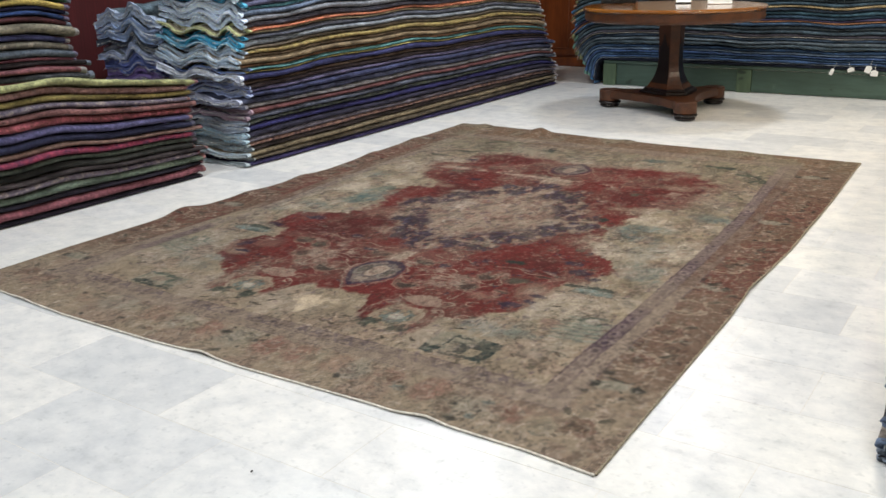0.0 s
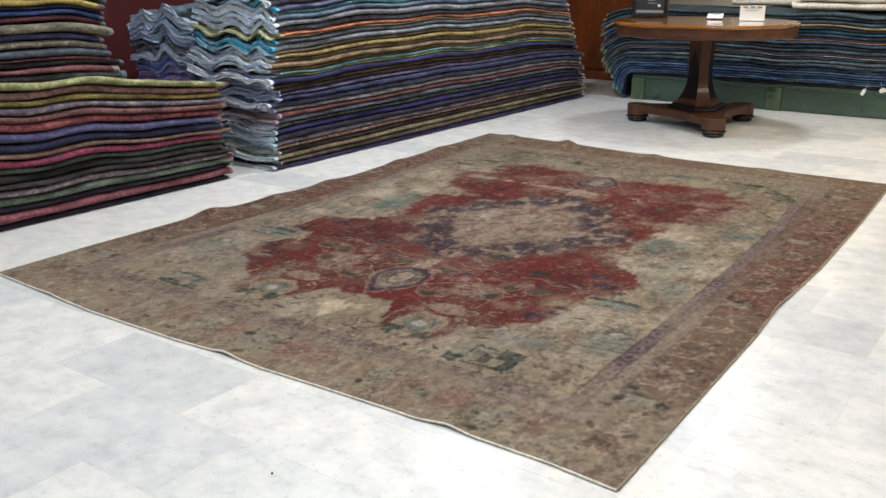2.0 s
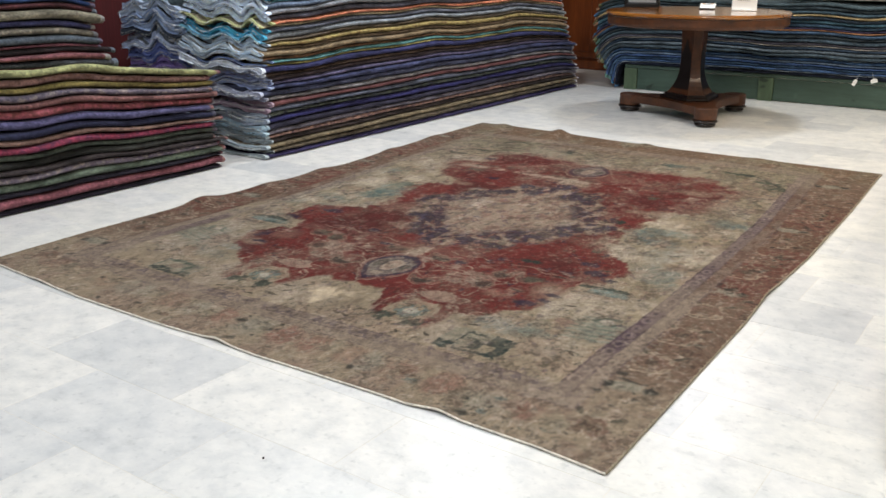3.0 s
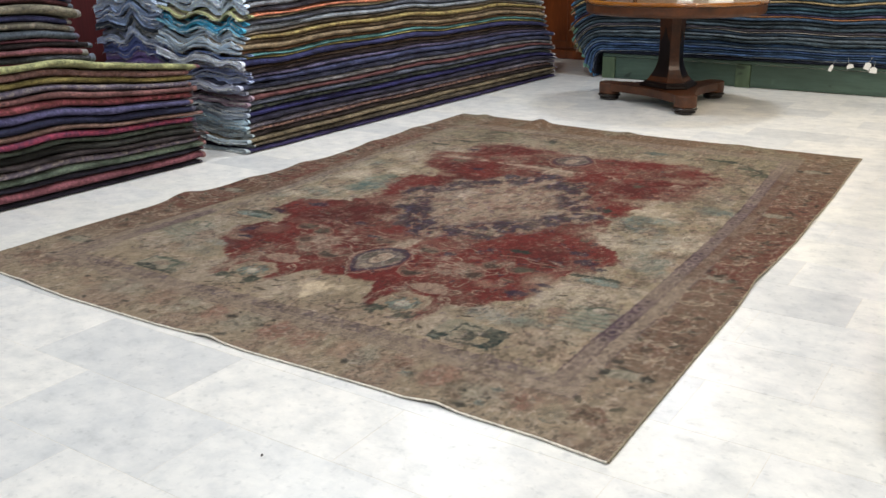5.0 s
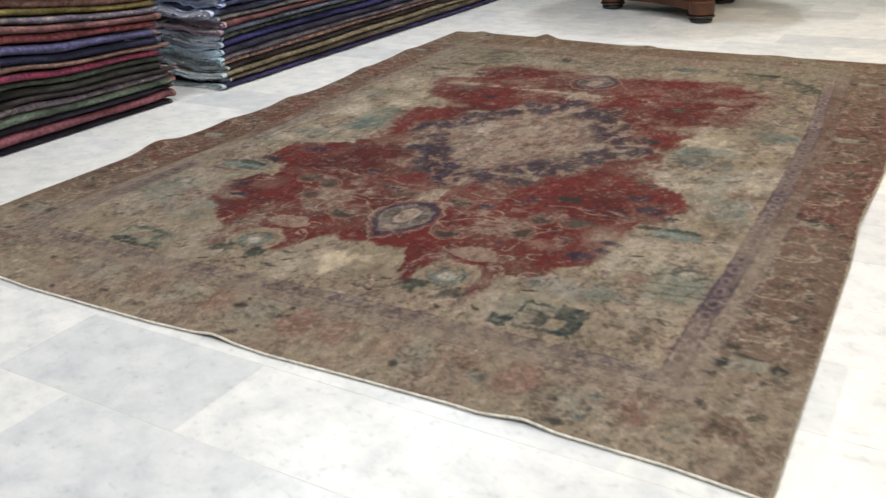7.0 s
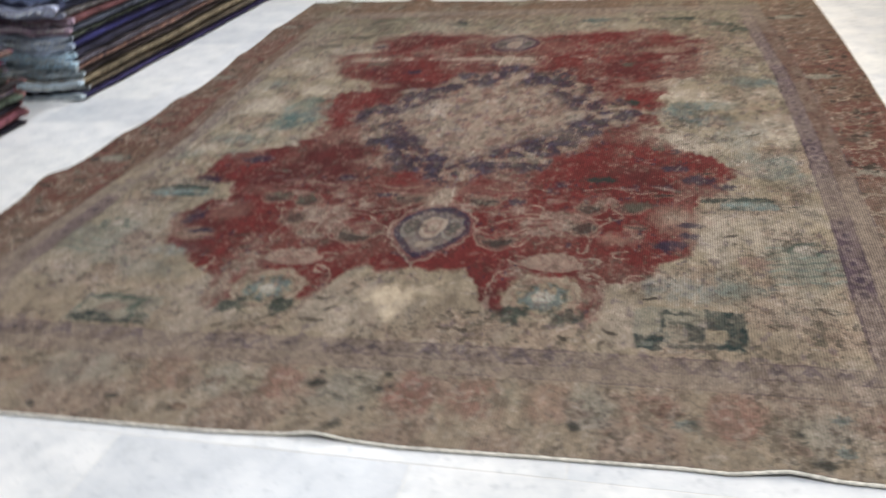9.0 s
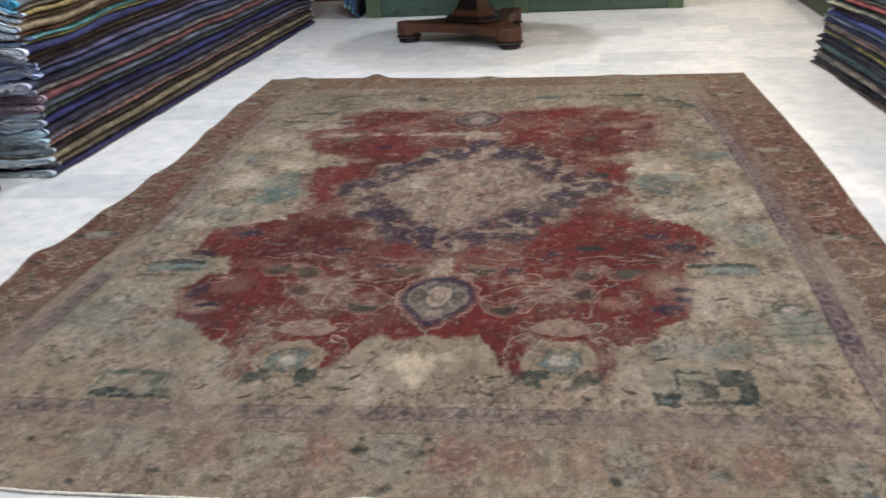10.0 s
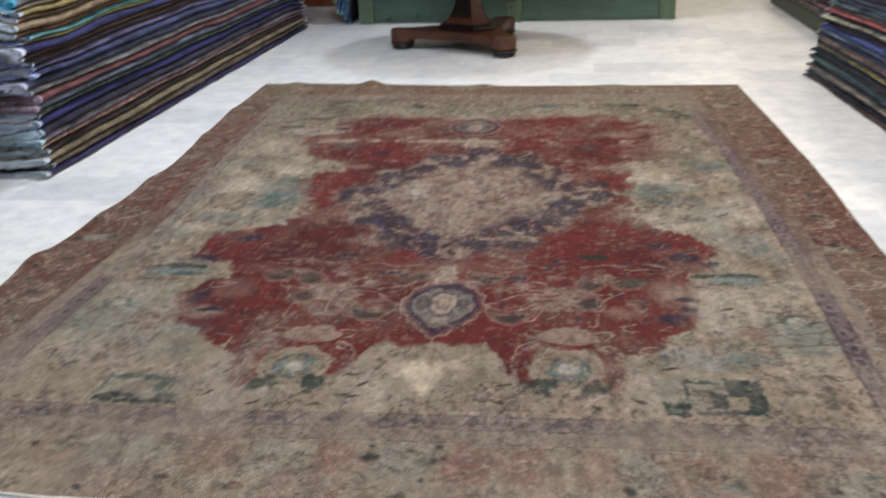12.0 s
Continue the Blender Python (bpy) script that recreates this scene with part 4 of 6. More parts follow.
def rug_design(X, Y, u):
    """The woven figures over the rug, in metres from its front corner; the middle of the medallion at (1.375, 1.91)."""
    n1 = field_noise(X, Y, 0.34, 0.30, 21)
    n2 = field_noise(X, Y, 0.10, 0.13, 22)
    n3 = field_noise(X, Y, 0.020, 0.032, 23)
    n4 = field_noise(X, Y, 0.16, 0.20, 24)
    n5 = field_noise(X, Y, 0.050, 0.075, 25, 3)
    n6 = field_noise(X, Y, 0.036, 0.055, 26, 2)
    row = field_noise(X, Y, 0.028, 0.042, 30, 4, 0.8)
    rub = field_noise(X, Y, 0.032, 0.048, 36, 4, 0.75)
    mott = field_noise(X, Y, 0.020, 0.032, 37, 3, 0.8)
    fleck = field_noise(X, Y, 0.016, 0.022, 33, 2)
    fleck2 = field_noise(X, Y, 0.020, 0.026, 34, 2)
    speck = field_noise(X, Y, 0.011, 0.016, 27, 2)
    full = np.ones_like(X)
    keep = 0.45 + 0.55 * step(rub, 0.34, 0.52)
    wear = step(mott, 0.22, 0.44)
    faint = keep * step(n2, 0.38, 0.58)
    # knots turn every outline into small steps
    wx, wy = X + 0.03 * (n2 - 0.5) + 0.022 * (n3 - 0.5), Y + 0.03 * (n1 - 0.5) + 0.022 * (n3 - 0.5)
    mid = np.interp(Y, (0, 1.0, 2.0, 3.0, 4.0), (1.40, 1.395, 1.375, 1.31, 1.28))
    A = X + 0.014 * (n6 - 0.5) + 0.010 * (mott - 0.5) + 0.008 * (speck - 0.5)
    B = Y + 0.014 * (n5 - 0.5) + 0.010 * (n3 - 0.5) + 0.008 * (fleck - 0.5)
    PALE = linear("8e7d6a")
    GREY = linear("7c7768")

    # ground: greyish tan and taupe, worn in clouds
    c = np.zeros(X.shape + (3,)) + np.array(TAN)
    c = paint(c, TAUPE, 0.65 * step(n1 * 0.5 + n5 * 0.3 + row * 0.2, 0.42, 0.62))
    c = paint(c, CREAM, 0.45 * step(n4 * 0.7 + n5 * 0.3, 0.48, 0.66))
    c = paint(c, ROSE, 0.42 * step(n2 * 0.7 + rub * 0.3, 0.50, 0.66))
    c = paint(c, OLIVE, 0.30 * step(n5, 0.60, 0.72) * step(row, 0.45, 0.6))
    # the far end is greener, the near strip pinker
    c = paint(c, linear("6b6450"), 0.5 * step(Y, 3.0, 3.4))
    c = paint(c, linear("8b7763"), 0.35 * (1 - step(Y, 0.42, 0.8)))

    c = paint(c, linear("6a4636"), 0.55 * step(Y, 3.35, 3.6) * step(n4 * 0.5 + n1 * 0.5, 0.46, 0.58))
    # broken outlines of old figures and single dark knots
    for sd, col, power in ((35, PALE, 0.5), (38, OLIVE, 0.45), (39, ROSE, 0.45)):
        line = 1 - step(np.abs(field_noise(X, Y, 0.07, 0.09, sd, 3) - 0.5), 0.005, 0.017)
        c = paint(c, col, power * line * step(n2 * 0.5 + rub * 0.5, 0.44, 0.56))
    c = paint(c, OLIVE, 0.65 * step(fleck, 0.66, 0.74) * step(n2, 0.38, 0.56))
    c = paint(c, PURPLE, 0.4 * step(fleck2, 0.70, 0.78))
    c = paint(c, CREAM, 0.35 * step(1 - fleck, 0.70, 0.80))

    # red field: stepped lobes on both sides of a waist, a scalloped foot
    left = np.interp(wy, (0.44, 0.60, 0.65, 0.74, 0.78, 0.93, 1.03, 1.08, 1.20, 1.26, 1.36, 1.48, 1.53, 1.57, 1.75, 1.90, 2.00, 2.16, 2.22, 2.33, 2.50, 2.62, 2.78, 2.83, 3.00, 3.12, 3.20, 3.26),
                     (0.92, 0.87, 0.79, 0.72, 0.63, 0.57, 0.60, 0.68, 0.64, 0.50, 0.47, 0.50, 0.60, 0.74, 0.75, 0.70, 0.70, 0.66, 0.78, 0.72, 0.50, 0.48, 0.45, 0.62, 0.62, 0.60, 0.72, 0.90))
    right = np.interp(wy, (0.48, 0.66, 0.69, 0.77, 0.82, 0.92, 1.11, 1.20, 1.30, 1.40, 1.51, 1.58, 1.70, 1.88, 2.00, 2.19, 2.34, 2.39, 2.65, 2.95, 3.10, 3.16, 3.22),
                      (1.90, 1.91, 2.01, 2.03, 2.11, 2.13, 2.12, 2.18, 2.24, 2.24, 2.17, 2.05, 2.01, 1.98, 1.98, 2.03, 1.97, 2.11, 2.21, 2.18, 2.06, 1.97, 1.80))
    foot = np.interp(wx, (0.84, 0.865, 0.90, 0.95, 0.97, 1.19, 1.21, 1.225, 1.27, 1.33, 1.40, 1.49, 1.55, 1.58, 1.61, 1.63, 1.86, 1.875, 1.91, 1.92, 2.0, 2.04),
                     (0.64, 0.49, 0.44, 0.44, 0.48, 0.50, 0.55, 0.655, 0.69, 0.668, 0.69, 0.675, 0.70, 0.63, 0.54, 0.51, 0.49, 0.47, 0.49, 0.66, 0.68, 0.72))
    roof = np.interp(wx, (0.60, 0.72, 1.0, 1.29, 1.6, 1.9, 2.1), (3.10, 3.20, 3.16, 3.10, 3.16, 3.20, 3.06))
    inner = np.minimum(np.minimum(wx - left, right - wx), np.minimum(wy - foot, roof - wy))
    far = step(Y, 1.2, 2.6)
    soft = 0.016 + 0.034 * far
    inside = step(inner + (0.05 + 0.13 * far) * (rub - 0.5) + 0.06 * (0.3 + 0.7 * step(Y, 0.7, 1.0)) * (n2 - 0.5) + 0.14 * step(Y, 0.85, 1.1) * (n5 - 0.5), -soft, soft)
    red = paint(np.zeros_like(c) + np.array(RED), DEEP, 0.65 * step(n1 * 0.7 + row * 0.3, 0.42, 0.62))
    red = paint(red, RUST, 0.35 * step(n4, 0.5, 0.66))
    # worn: little in the plain deep patches, more by the edges and over the far half
    plain = np.zeros_like(X)
    for cx, cy, rx, ry in ((1.86, 1.44, 0.34, 0.26), (1.30, 0.78, 0.40, 0.10), (1.98, 0.74, 0.14, 0.14), (0.80, 0.78, 0.12, 0.18), (0.72, 1.36, 0.20, 0.14), (1.0, 1.33, 0.16, 0.10), (0.76, 2.12, 0.12, 0.16), (0.80, 2.50, 0.26, 0.14), (0.98, 2.95, 0.34, 0.14), (1.62, 2.85, 0.40, 0.24), (1.92, 2.1, 0.1, 0.2), (0.84, 1.5, 0.2, 0.2), (1.72, 3.02, 0.30, 0.12), (0.80, 3.05, 0.2, 0.1), (1.0, 2.45, 0.1, 0.1), (1.68, 2.5, 0.2, 0.1), (1.75, 0.85, 0.2, 0.06)):
        plain = np.maximum(plain, 1 - step(np.hypot((X - cx) / rx, (Y - cy) / ry), 0.5, 1.1))
    worn = n4 * 0.40 + n2 * 0.38 + rub * 0.22 + 0.02 * far - 0.15 * plain + 0.05 * (1 - step(inner, 0.0, 0.10)) - 0.01
    red = paint(red, linear("6f4c42"), 0.8 * step(worn, 0.49, 0.58))
    red = paint(red, linear("7f6c5a"), 0.8 * step(worn, 0.57, 0.66))
    red = paint(red, OLIVE, 0.55 * step(fleck, 0.72, 0.79) * step(n4, 0.4, 0.55))
    red = paint(red, NAVY, 0.65 * step(fleck2, 0.74, 0.80) * step(n2, 0.42, 0.55))
    red = paint(red, ROSE, 0.4 * step(1 - fleck2, 0.68, 0.80))
    line = 1 - step(np.abs(field_noise(X, Y, 0.06, 0.08, 40, 3) - 0.5), 0.003, 0.011)
    red = paint(red, TAN, 0.45 * line * step(n2 * 0.5 + rub * 0.5, 0.48, 0.60) * (1 - 0.7 * plain))
    c = c + (red - c) * inside[..., None]

    # rubbed pale places inside the red
    rag = 1.1 * (n2 - 0.5) + 0.9 * (rub - 0.5)
    for cx, cy, rx, ry, col, power in ((2.07, 1.06, 0.10, 0.13, ROSE, 0.95), (2.05, 1.05, 0.08, 0.10, TAN, 0.7), (0.74, 1.0, 0.09, 0.10, ROSE, 0.8), (0.70, 0.84, 0.08, 0.05, TAN, 0.8), (1.92, 0.90, 0.08, 0.05, TAN, 0.5), (1.02, 1.0, 0.16, 0.10, ROSE, 0.7),
                                       (1.72, 1.02, 0.14, 0.09, ROSE, 0.6), (1.38, 1.20, 0.22, 0.08, ROSE, 0.75), (1.38, 1.14, 0.06, 0.12, TAN, 0.8), (0.80, 1.16, 0.14, 0.05, ROSE, 0.6), (0.86, 1.66, 0.10, 0.12, ROSE, 0.6), (0.88, 1.90, 0.08, 0.12, TAN, 0.5),
                                       (0.60, 2.70, 0.08, 0.08, TAN, 0.7), (0.84, 2.28, 0.08, 0.05, TAN, 0.6), (1.90, 2.28, 0.10, 0.04, TAN, 0.6), (1.98, 2.80, 0.12, 0.06, TAN, 0.6), (1.02, 2.70, 0.2, 0.03, ROSE, 0.6), (2.10, 2.50, 0.10, 0.08, ROSE, 0.6),
                                       (1.50, 2.86, 0.10, 0.12, ROSE, 0.5), (1.10, 3.04, 0.12, 0.08, ROSE, 0.6), (1.90, 1.66, 0.08, 0.06, ROSE, 0.4)):
        blot(c, A, B, cx, cy, rx, ry, linear("735145") if col == ROSE else linear("85715e"), power * 0.9, rag, 0.2)
    # a crease across the far half, worn to the pale foundation
    crease = (1 - step(np.abs(Y - 2.69 + 0.02 * (n2 - 0.5)), 0.010, 0.034)) * step(n4 * 0.5 + rub * 0.5, 0.46, 0.56) * step(X, 0.5, 0.7) * (1 - step(X, 2.0, 2.2))
    c = paint(c, linear("9c8a78"), 0.6 * crease)

    ground = c.copy()

    # stems, leaves and blossoms of the lower field, mirrored; fainter ones in the upper
    for sx in (-1, 1):
        for top in (0, 1):
            def at(px, py):
                return ((1.395 if not top else 1.30) + sx * px, 3.86 - py if top else py)
            dim = keep * (0.45 if top else 1.0)
            for pts in (((0.22, 0.885), (0.28, 0.96), (0.36, 0.955), (0.445, 0.945), (0.455, 0.815), (0.42, 0.82), (0.425, 0.845)), ((0.44, 1.03), (0.49, 1.02), (0.525, 1.03), (0.525, 1.07), (0.50, 1.065)),
                        ((0.31, 0.95), (0.28, 0.85), (0.25, 0.83), (0.235, 0.86), (0.26, 0.875)), ((0.335, 0.95), (0.34, 0.88), (0.31, 0.85)), ((0.36, 0.955), (0.33, 1.03), (0.25, 1.05), (0.20, 1.02)),
                        ((0.30, 1.03), (0.30, 1.09), (0.26, 1.11), (0.24, 1.08)), ((0.12, 0.92), (0.17, 0.95), (0.21, 1.01), (0.30, 1.02), (0.42, 1.00)), ((0.20, 1.03), (0.13, 1.05), (0.10, 1.09)),
                        ((0.455, 0.945), (0.49, 1.0), (0.49, 1.04)), ((0.55, 0.84), (0.52, 0.835), (0.52, 0.80), (0.56, 0.80)), ((0.66, 1.08), (0.69, 1.02), (0.74, 1.01), (0.75, 1.05)), ((0.10, 1.22), (0.18, 1.20), (0.26, 1.24), (0.30, 1.21)),
                        ((0.56, 0.64), (0.55, 0.70), (0.60, 0.715), (0.62, 0.69)), ((0.40, 1.22), (0.50, 1.25), (0.56, 1.20), (0.62, 1.22))):
                stroke(c, A, B, [at(*q2) for q2 in pts], 0.0034, PALE, 0.85 * dim * (0.35 + 0.65 * wear))
            for lx, ly, rx, ry, turn, bend in ((0.205, 0.855, 0.058, 0.026, 0.0, 9), (0.115, 1.12, 0.055, 0.026, 0.0, 9), (0.43, 0.965, 0.036, 0.034, 0.5, 7), (0.43, 1.09, 0.034, 0.030, -0.3, 6), (0.55, 1.10, 0.04, 0.022, 0.3, 6)):
                lx, ly = at(lx, ly)
                leaf(c, A, B, lx, ly, rx * 1.12, ry * 1.5, sx * turn, -bend if top else bend, linear("7a6455"), PALE, 0.8 * dim, n3)
                leaf(c, A, B, lx, ly - 0.004, rx * 0.98, ry * 1.0, sx * turn, -bend if top else bend, linear("332f2a"), OLIVE, 0.9 * dim, n3)
            for fx, fy, fr in ((0.36, 0.975, 0.028), (0.31, 0.93, 0.024), (0.335, 1.04, 0.026), (0.28, 0.99, 0.020), (0.40, 1.03, 0.022), (0.23, 1.07, 0.022), (0.48, 1.15, 0.022), (0.33, 1.14, 0.020)):
                bloom(c, A, B, *at(fx, fy), fr * 1.35, fr, 5, linear("8a7565"), ROSE, PALE, 0.8 * dim, n3)
    # navy and green flecks where the dye has held
    for cx, cy, rx, ry, col in ((0.64, 1.43, 0.05, 0.03, NAVY), (0.645, 0.955, 0.03, 0.04, NAVY), (0.71, 0.86, 0.05, 0.014, NAVY), (0.55, 1.24, 0.05, 0.02, NAVY), (1.02, 1.28, 0.03, 0.02, NAVY), (2.06, 1.405, 0.04, 0.02, NAVY), (2.13, 1.32, 0.04, 0.03, NAVY),
                                (2.21, 1.275, 0.03, 0.02, NAVY), (2.10, 1.0, 0.032, 0.014, NAVY), (2.11, 0.94, 0.03, 0.016, NAVY), (2.05, 0.885, 0.045, 0.022, NAVY), (1.61, 1.124, 0.03, 0.016, NAVY), (1.726, 1.264, 0.025, 0.022, NAVY), (1.84, 1.31, 0.05, 0.02, GREEN),
                                (1.95, 1.12, 0.05, 0.03, OLIVE), (1.20, 1.15, 0.03, 0.014, NAVY), (0.95, 1.11, 0.03, 0.03, OLIVE), (0.86, 1.13, 0.03, 0.02, OLIVE), (0.70, 2.62, 0.06, 0.02, OLIVE), (1.85, 2.58, 0.03, 0.03, OLIVE), (1.89, 2.06, 0.03, 0.04, GREEN),
                                (1.70, 2.90, 0.03, 0.03, RUST), (1.86, 1.88, 0.04, 0.05, NAVY), (0.92, 2.48, 0.04, 0.02, NAVY), (2.0, 1.58, 0.03, 0.02, OLIVE), (0.62, 2.92, 0.05, 0.02, NAVY)):
        blot(c, A, B, cx, cy, rx * 1.15, ry * 1.4, col, 0.9, 1.3 * (n3 - 0.5) + 0.5 * (speck - 0.5), 0.5)

    # palmettes at the foot of the red field, and their rubbed twins at the far end
    palmette(c, A, B, 1.06, 0.545, 1.0, 1, 1.0, n3, speck, wear)
    palmette(c, A, B, 1.765, 0.575, 1.0, 1, 1.0, n3, speck, wear)
    palmette(c, A, B, 0.94, 3.30, 0.85, -1, 0.35, n3, speck, wear)
    palmette(c, A, B, 1.65, 3.32, 0.85, -1, 0.35, n3, speck, wear)

    # middle medallion: rubbed ground in a broken wreath of navy blossoms
    mx, my = np.abs(wx - 1.375) / 0.50, np.abs(wy - 1.91) / 0.65
    r = (mx ** 1.35 + my ** 1.35) ** (1 / 1.35) / (1 + 0.05 * np.cos(12 * np.arctan2(my, mx))) * (1 + 0.22 * (n2 - 0.5) + 0.2 * (n5 - 0.5))
    knots = field_noise(np.floor(X / 0.010) * 0.010, np.floor(Y / 0.014) * 0.014, 0.042, 0.055, 29, 2)
    core = 1 - step(r + 0.12 * (rub - 0.5), 0.56, 0.74)
    ringm = step(r, 0.54, 0.66) * (1 - step(r, 0.98, 1.10))
    c = paint(c, ROSE, ringm * 0.75 * step(mott, 0.25, 0.55))
    c = paint(c, TAN, ringm * 0.5 * step(n6, 0.45, 0.6))
    c = paint(c, RUST, ringm * step(n6 * 0.5 + knots * 0.5, 0.52, 0.60) * 0.7)
    c = paint(c, linear("2d2836"), ringm * step(knots * 0.65 + speck * 0.35 + 0.07 * (1 - np.abs(r - 0.82) / 0.16), 0.46, 0.56) * 0.88)
    c = paint(c, linear("4a4452"), ringm * step(n3, 0.58, 0.66) * 0.6)
    c = paint(c, PALE, ringm * step(1 - knots, 0.60, 0.68) * 0.6)
    c = paint(c, OLIVE, ringm * step(fleck2, 0.60, 0.70) * 0.55)
    rng = np.random.default_rng(76)
    for k in range(34):
        a = 2 * math.pi * (k + rng.uniform(-0.3, 0.3)) / 34
        rr = rng.uniform(0.74, 0.92) / (abs(math.cos(a)) ** 1.35 + abs(math.sin(a)) ** 1.35) ** (1 / 1.35)
        bx, by, br = 1.375 + 0.50 * rr * math.cos(a), 1.91 + 0.65 * rr * math.sin(a), rng.uniform(0.026, 0.042)
        bloom(c, A, B, bx, by, br * 1.25, br, int(rng.integers(4, 7)), linear("2d2837"), (linear("6d5f68"), OLIVE, NAVY)[k % 3], (PALE, ROSE)[k % 2], 0.6 * faint, n3)
    c = paint(c, linear("897765"), core * 0.92)
    c = paint(c, CREAM, core * 0.55 * step(n4 * 0.6 + n5 * 0.4, 0.46, 0.62))
    c = paint(c, ROSE, core * 0.8 * step(n2 * 0.4 + rub * 0.6, 0.48, 0.60))
    c = paint(c, TAUPE, core * 0.35 * step(1 - row, 0.54, 0.70))
    c = paint(c, OLIVE, core * 0.45 * step(n6, 0.60, 0.70))
    c = paint(c, linear("5a4a52"), core * 0.5 * step(fleck2, 0.66, 0.74))
    line = 1 - step(np.abs(field_noise(X, Y, 0.06, 0.075, 43, 3) - 0.5), 0.004, 0.014)
    c = paint(c, linear("b0a28f"), 0.6 * line * core * step(n4 * 0.5 + rub * 0.5, 0.44, 0.54))
    # the pale neck that joins the wreath to the pendants
    for cx, cy in ((1.385, 1.15), (1.31, 2.66)):
        blot(c, A, B, cx, cy, 0.042, 0.10, PALE, 0.8, 0.8 * (n3 - 0.5), 0.45)
        for sx in (-1, 1):
            stroke(c, A, B, [(cx + sx * 0.02, cy - 0.09), (cx + sx * 0.03, cy), (cx + sx * 0.015, cy + 0.08)], 0.003, linear("a5947f"), 0.7 * wear)

    # pendants: navy outline drawn to a point, pale heart, scalloped pale rim
    for cx, cy, sxx, syy, flip, power in ((1.400, 0.915, 0.108, 0.165, 1, 1.0), (1.295, 2.955, 0.115, 0.155, -1, 0.75)):
        w = window(X, Y, cx, cy, 0.24)
        x_, y_, k3 = 0.5 * (X[w] + A[w]), 0.5 * (Y[w] + B[w]), n3[w] - 0.5
        dx, dy = (x_ + 0.010 * k3 - cx) / sxx, (y_ + 0.010 * k3 - cy) / syy * flip
        e = np.where(dy < 0, 1.25, 1.9)
        dip = 0.10 * np.exp(-(dx / 0.22) ** 2) * (dy > 0)
        r = (np.abs(dx) ** e + np.abs(dy) ** e) ** (1 / e) + dip
        scal = r / (1 + 0.035 * np.cos(15 * np.arctan2(dy, dx)))
        c[w] = paint(c[w], linear("6f4f47"), power * 0.6 * (1 - step(scal, 1.13, 1.20)))
        c[w] = paint(c[w], PALE, power * 0.6 * (1 - step(np.abs(scal - 1.16), 0.02, 0.06)) * wear[w])
        c[w] = paint(c[w], linear("322c3c"), power * 0.95 * (1 - step(r + 0.10 * k3, 0.98, 1.05)))
        c[w] = paint(c[w], linear("6e6258"), power * 0.95 * (1 - step(r + 0.15 * k3, 0.78, 0.86)))
        for side in (-1, 1):
            eye = np.hypot((dx - side * 0.56) / 0.22, (dy - 0.12) / 0.32) + 0.5 * k3
            c[w] = paint(c[w], linear("33372f"), power * 0.6 * (1 - step(eye, 0.7, 1.0)))
            c[w] = paint(c[w], GREY, power * 0.6 * (1 - step(np.abs(eye - 1.15), 0.06, 0.16)))
        heart = np.hypot(dx / 0.36, (dy - 0.16) / 0.46) + 0.3 * k3
        c[w] = paint(c[w], linear("3a3340"), power * 0.5 * (1 - step(np.abs(heart - 1.08), 0.06, 0.14)))
        c[w] = paint(c[w], linear("94826f"), power * 0.95 * (1 - step(heart, 0.85, 1.0)))
        c[w] = paint(c[w], linear("7a5c52"), power * 0.6 * (1 - step(np.abs(heart - 0.5), 0.08, 0.18)))
        low = np.hypot(dx / 0.30, (dy + 0.52) / 0.16) + 0.5 * k3
        c[w] = paint(c[w], linear("8b7a68"), power * 0.7 * (1 - step(low, 0.6, 1.0)))
        tip = np.hypot(dx / 0.16, (dy + 0.93) / 0.11)
        c[w] = paint(c[w], NAVY, power * 0.9 * (1 - step(tip, 0.8, 1.1)))
        stroke(c, A, B, [(cx, cy - flip * syy * 1.15), (cx + 0.004, cy - flip * syy * 1.36)], 0.004, PALE, 0.8 * power * full)

    # sprays at the corners: teal clouds and pale rubbed patches
    outside = (1 - inside) * step(X, 0.26, 0.34) * (1 - step(X, 2.42, 2.48)) * step(Y, 0.36, 0.42) * (1 - step(Y, 3.42, 3.48))
    c = paint(c, OLIVE, 0.5 * outside * step(n5 * 0.6 + rub * 0.4, 0.54, 0.63) * step(Y, 1.0, 1.3))
    c = paint(c, ROSE, 0.45 * outside * step(n6 * 0.5 + row * 0.5, 0.54, 0.62) * step(Y, 1.0, 1.3))
    CLOUD = linear("a69884")
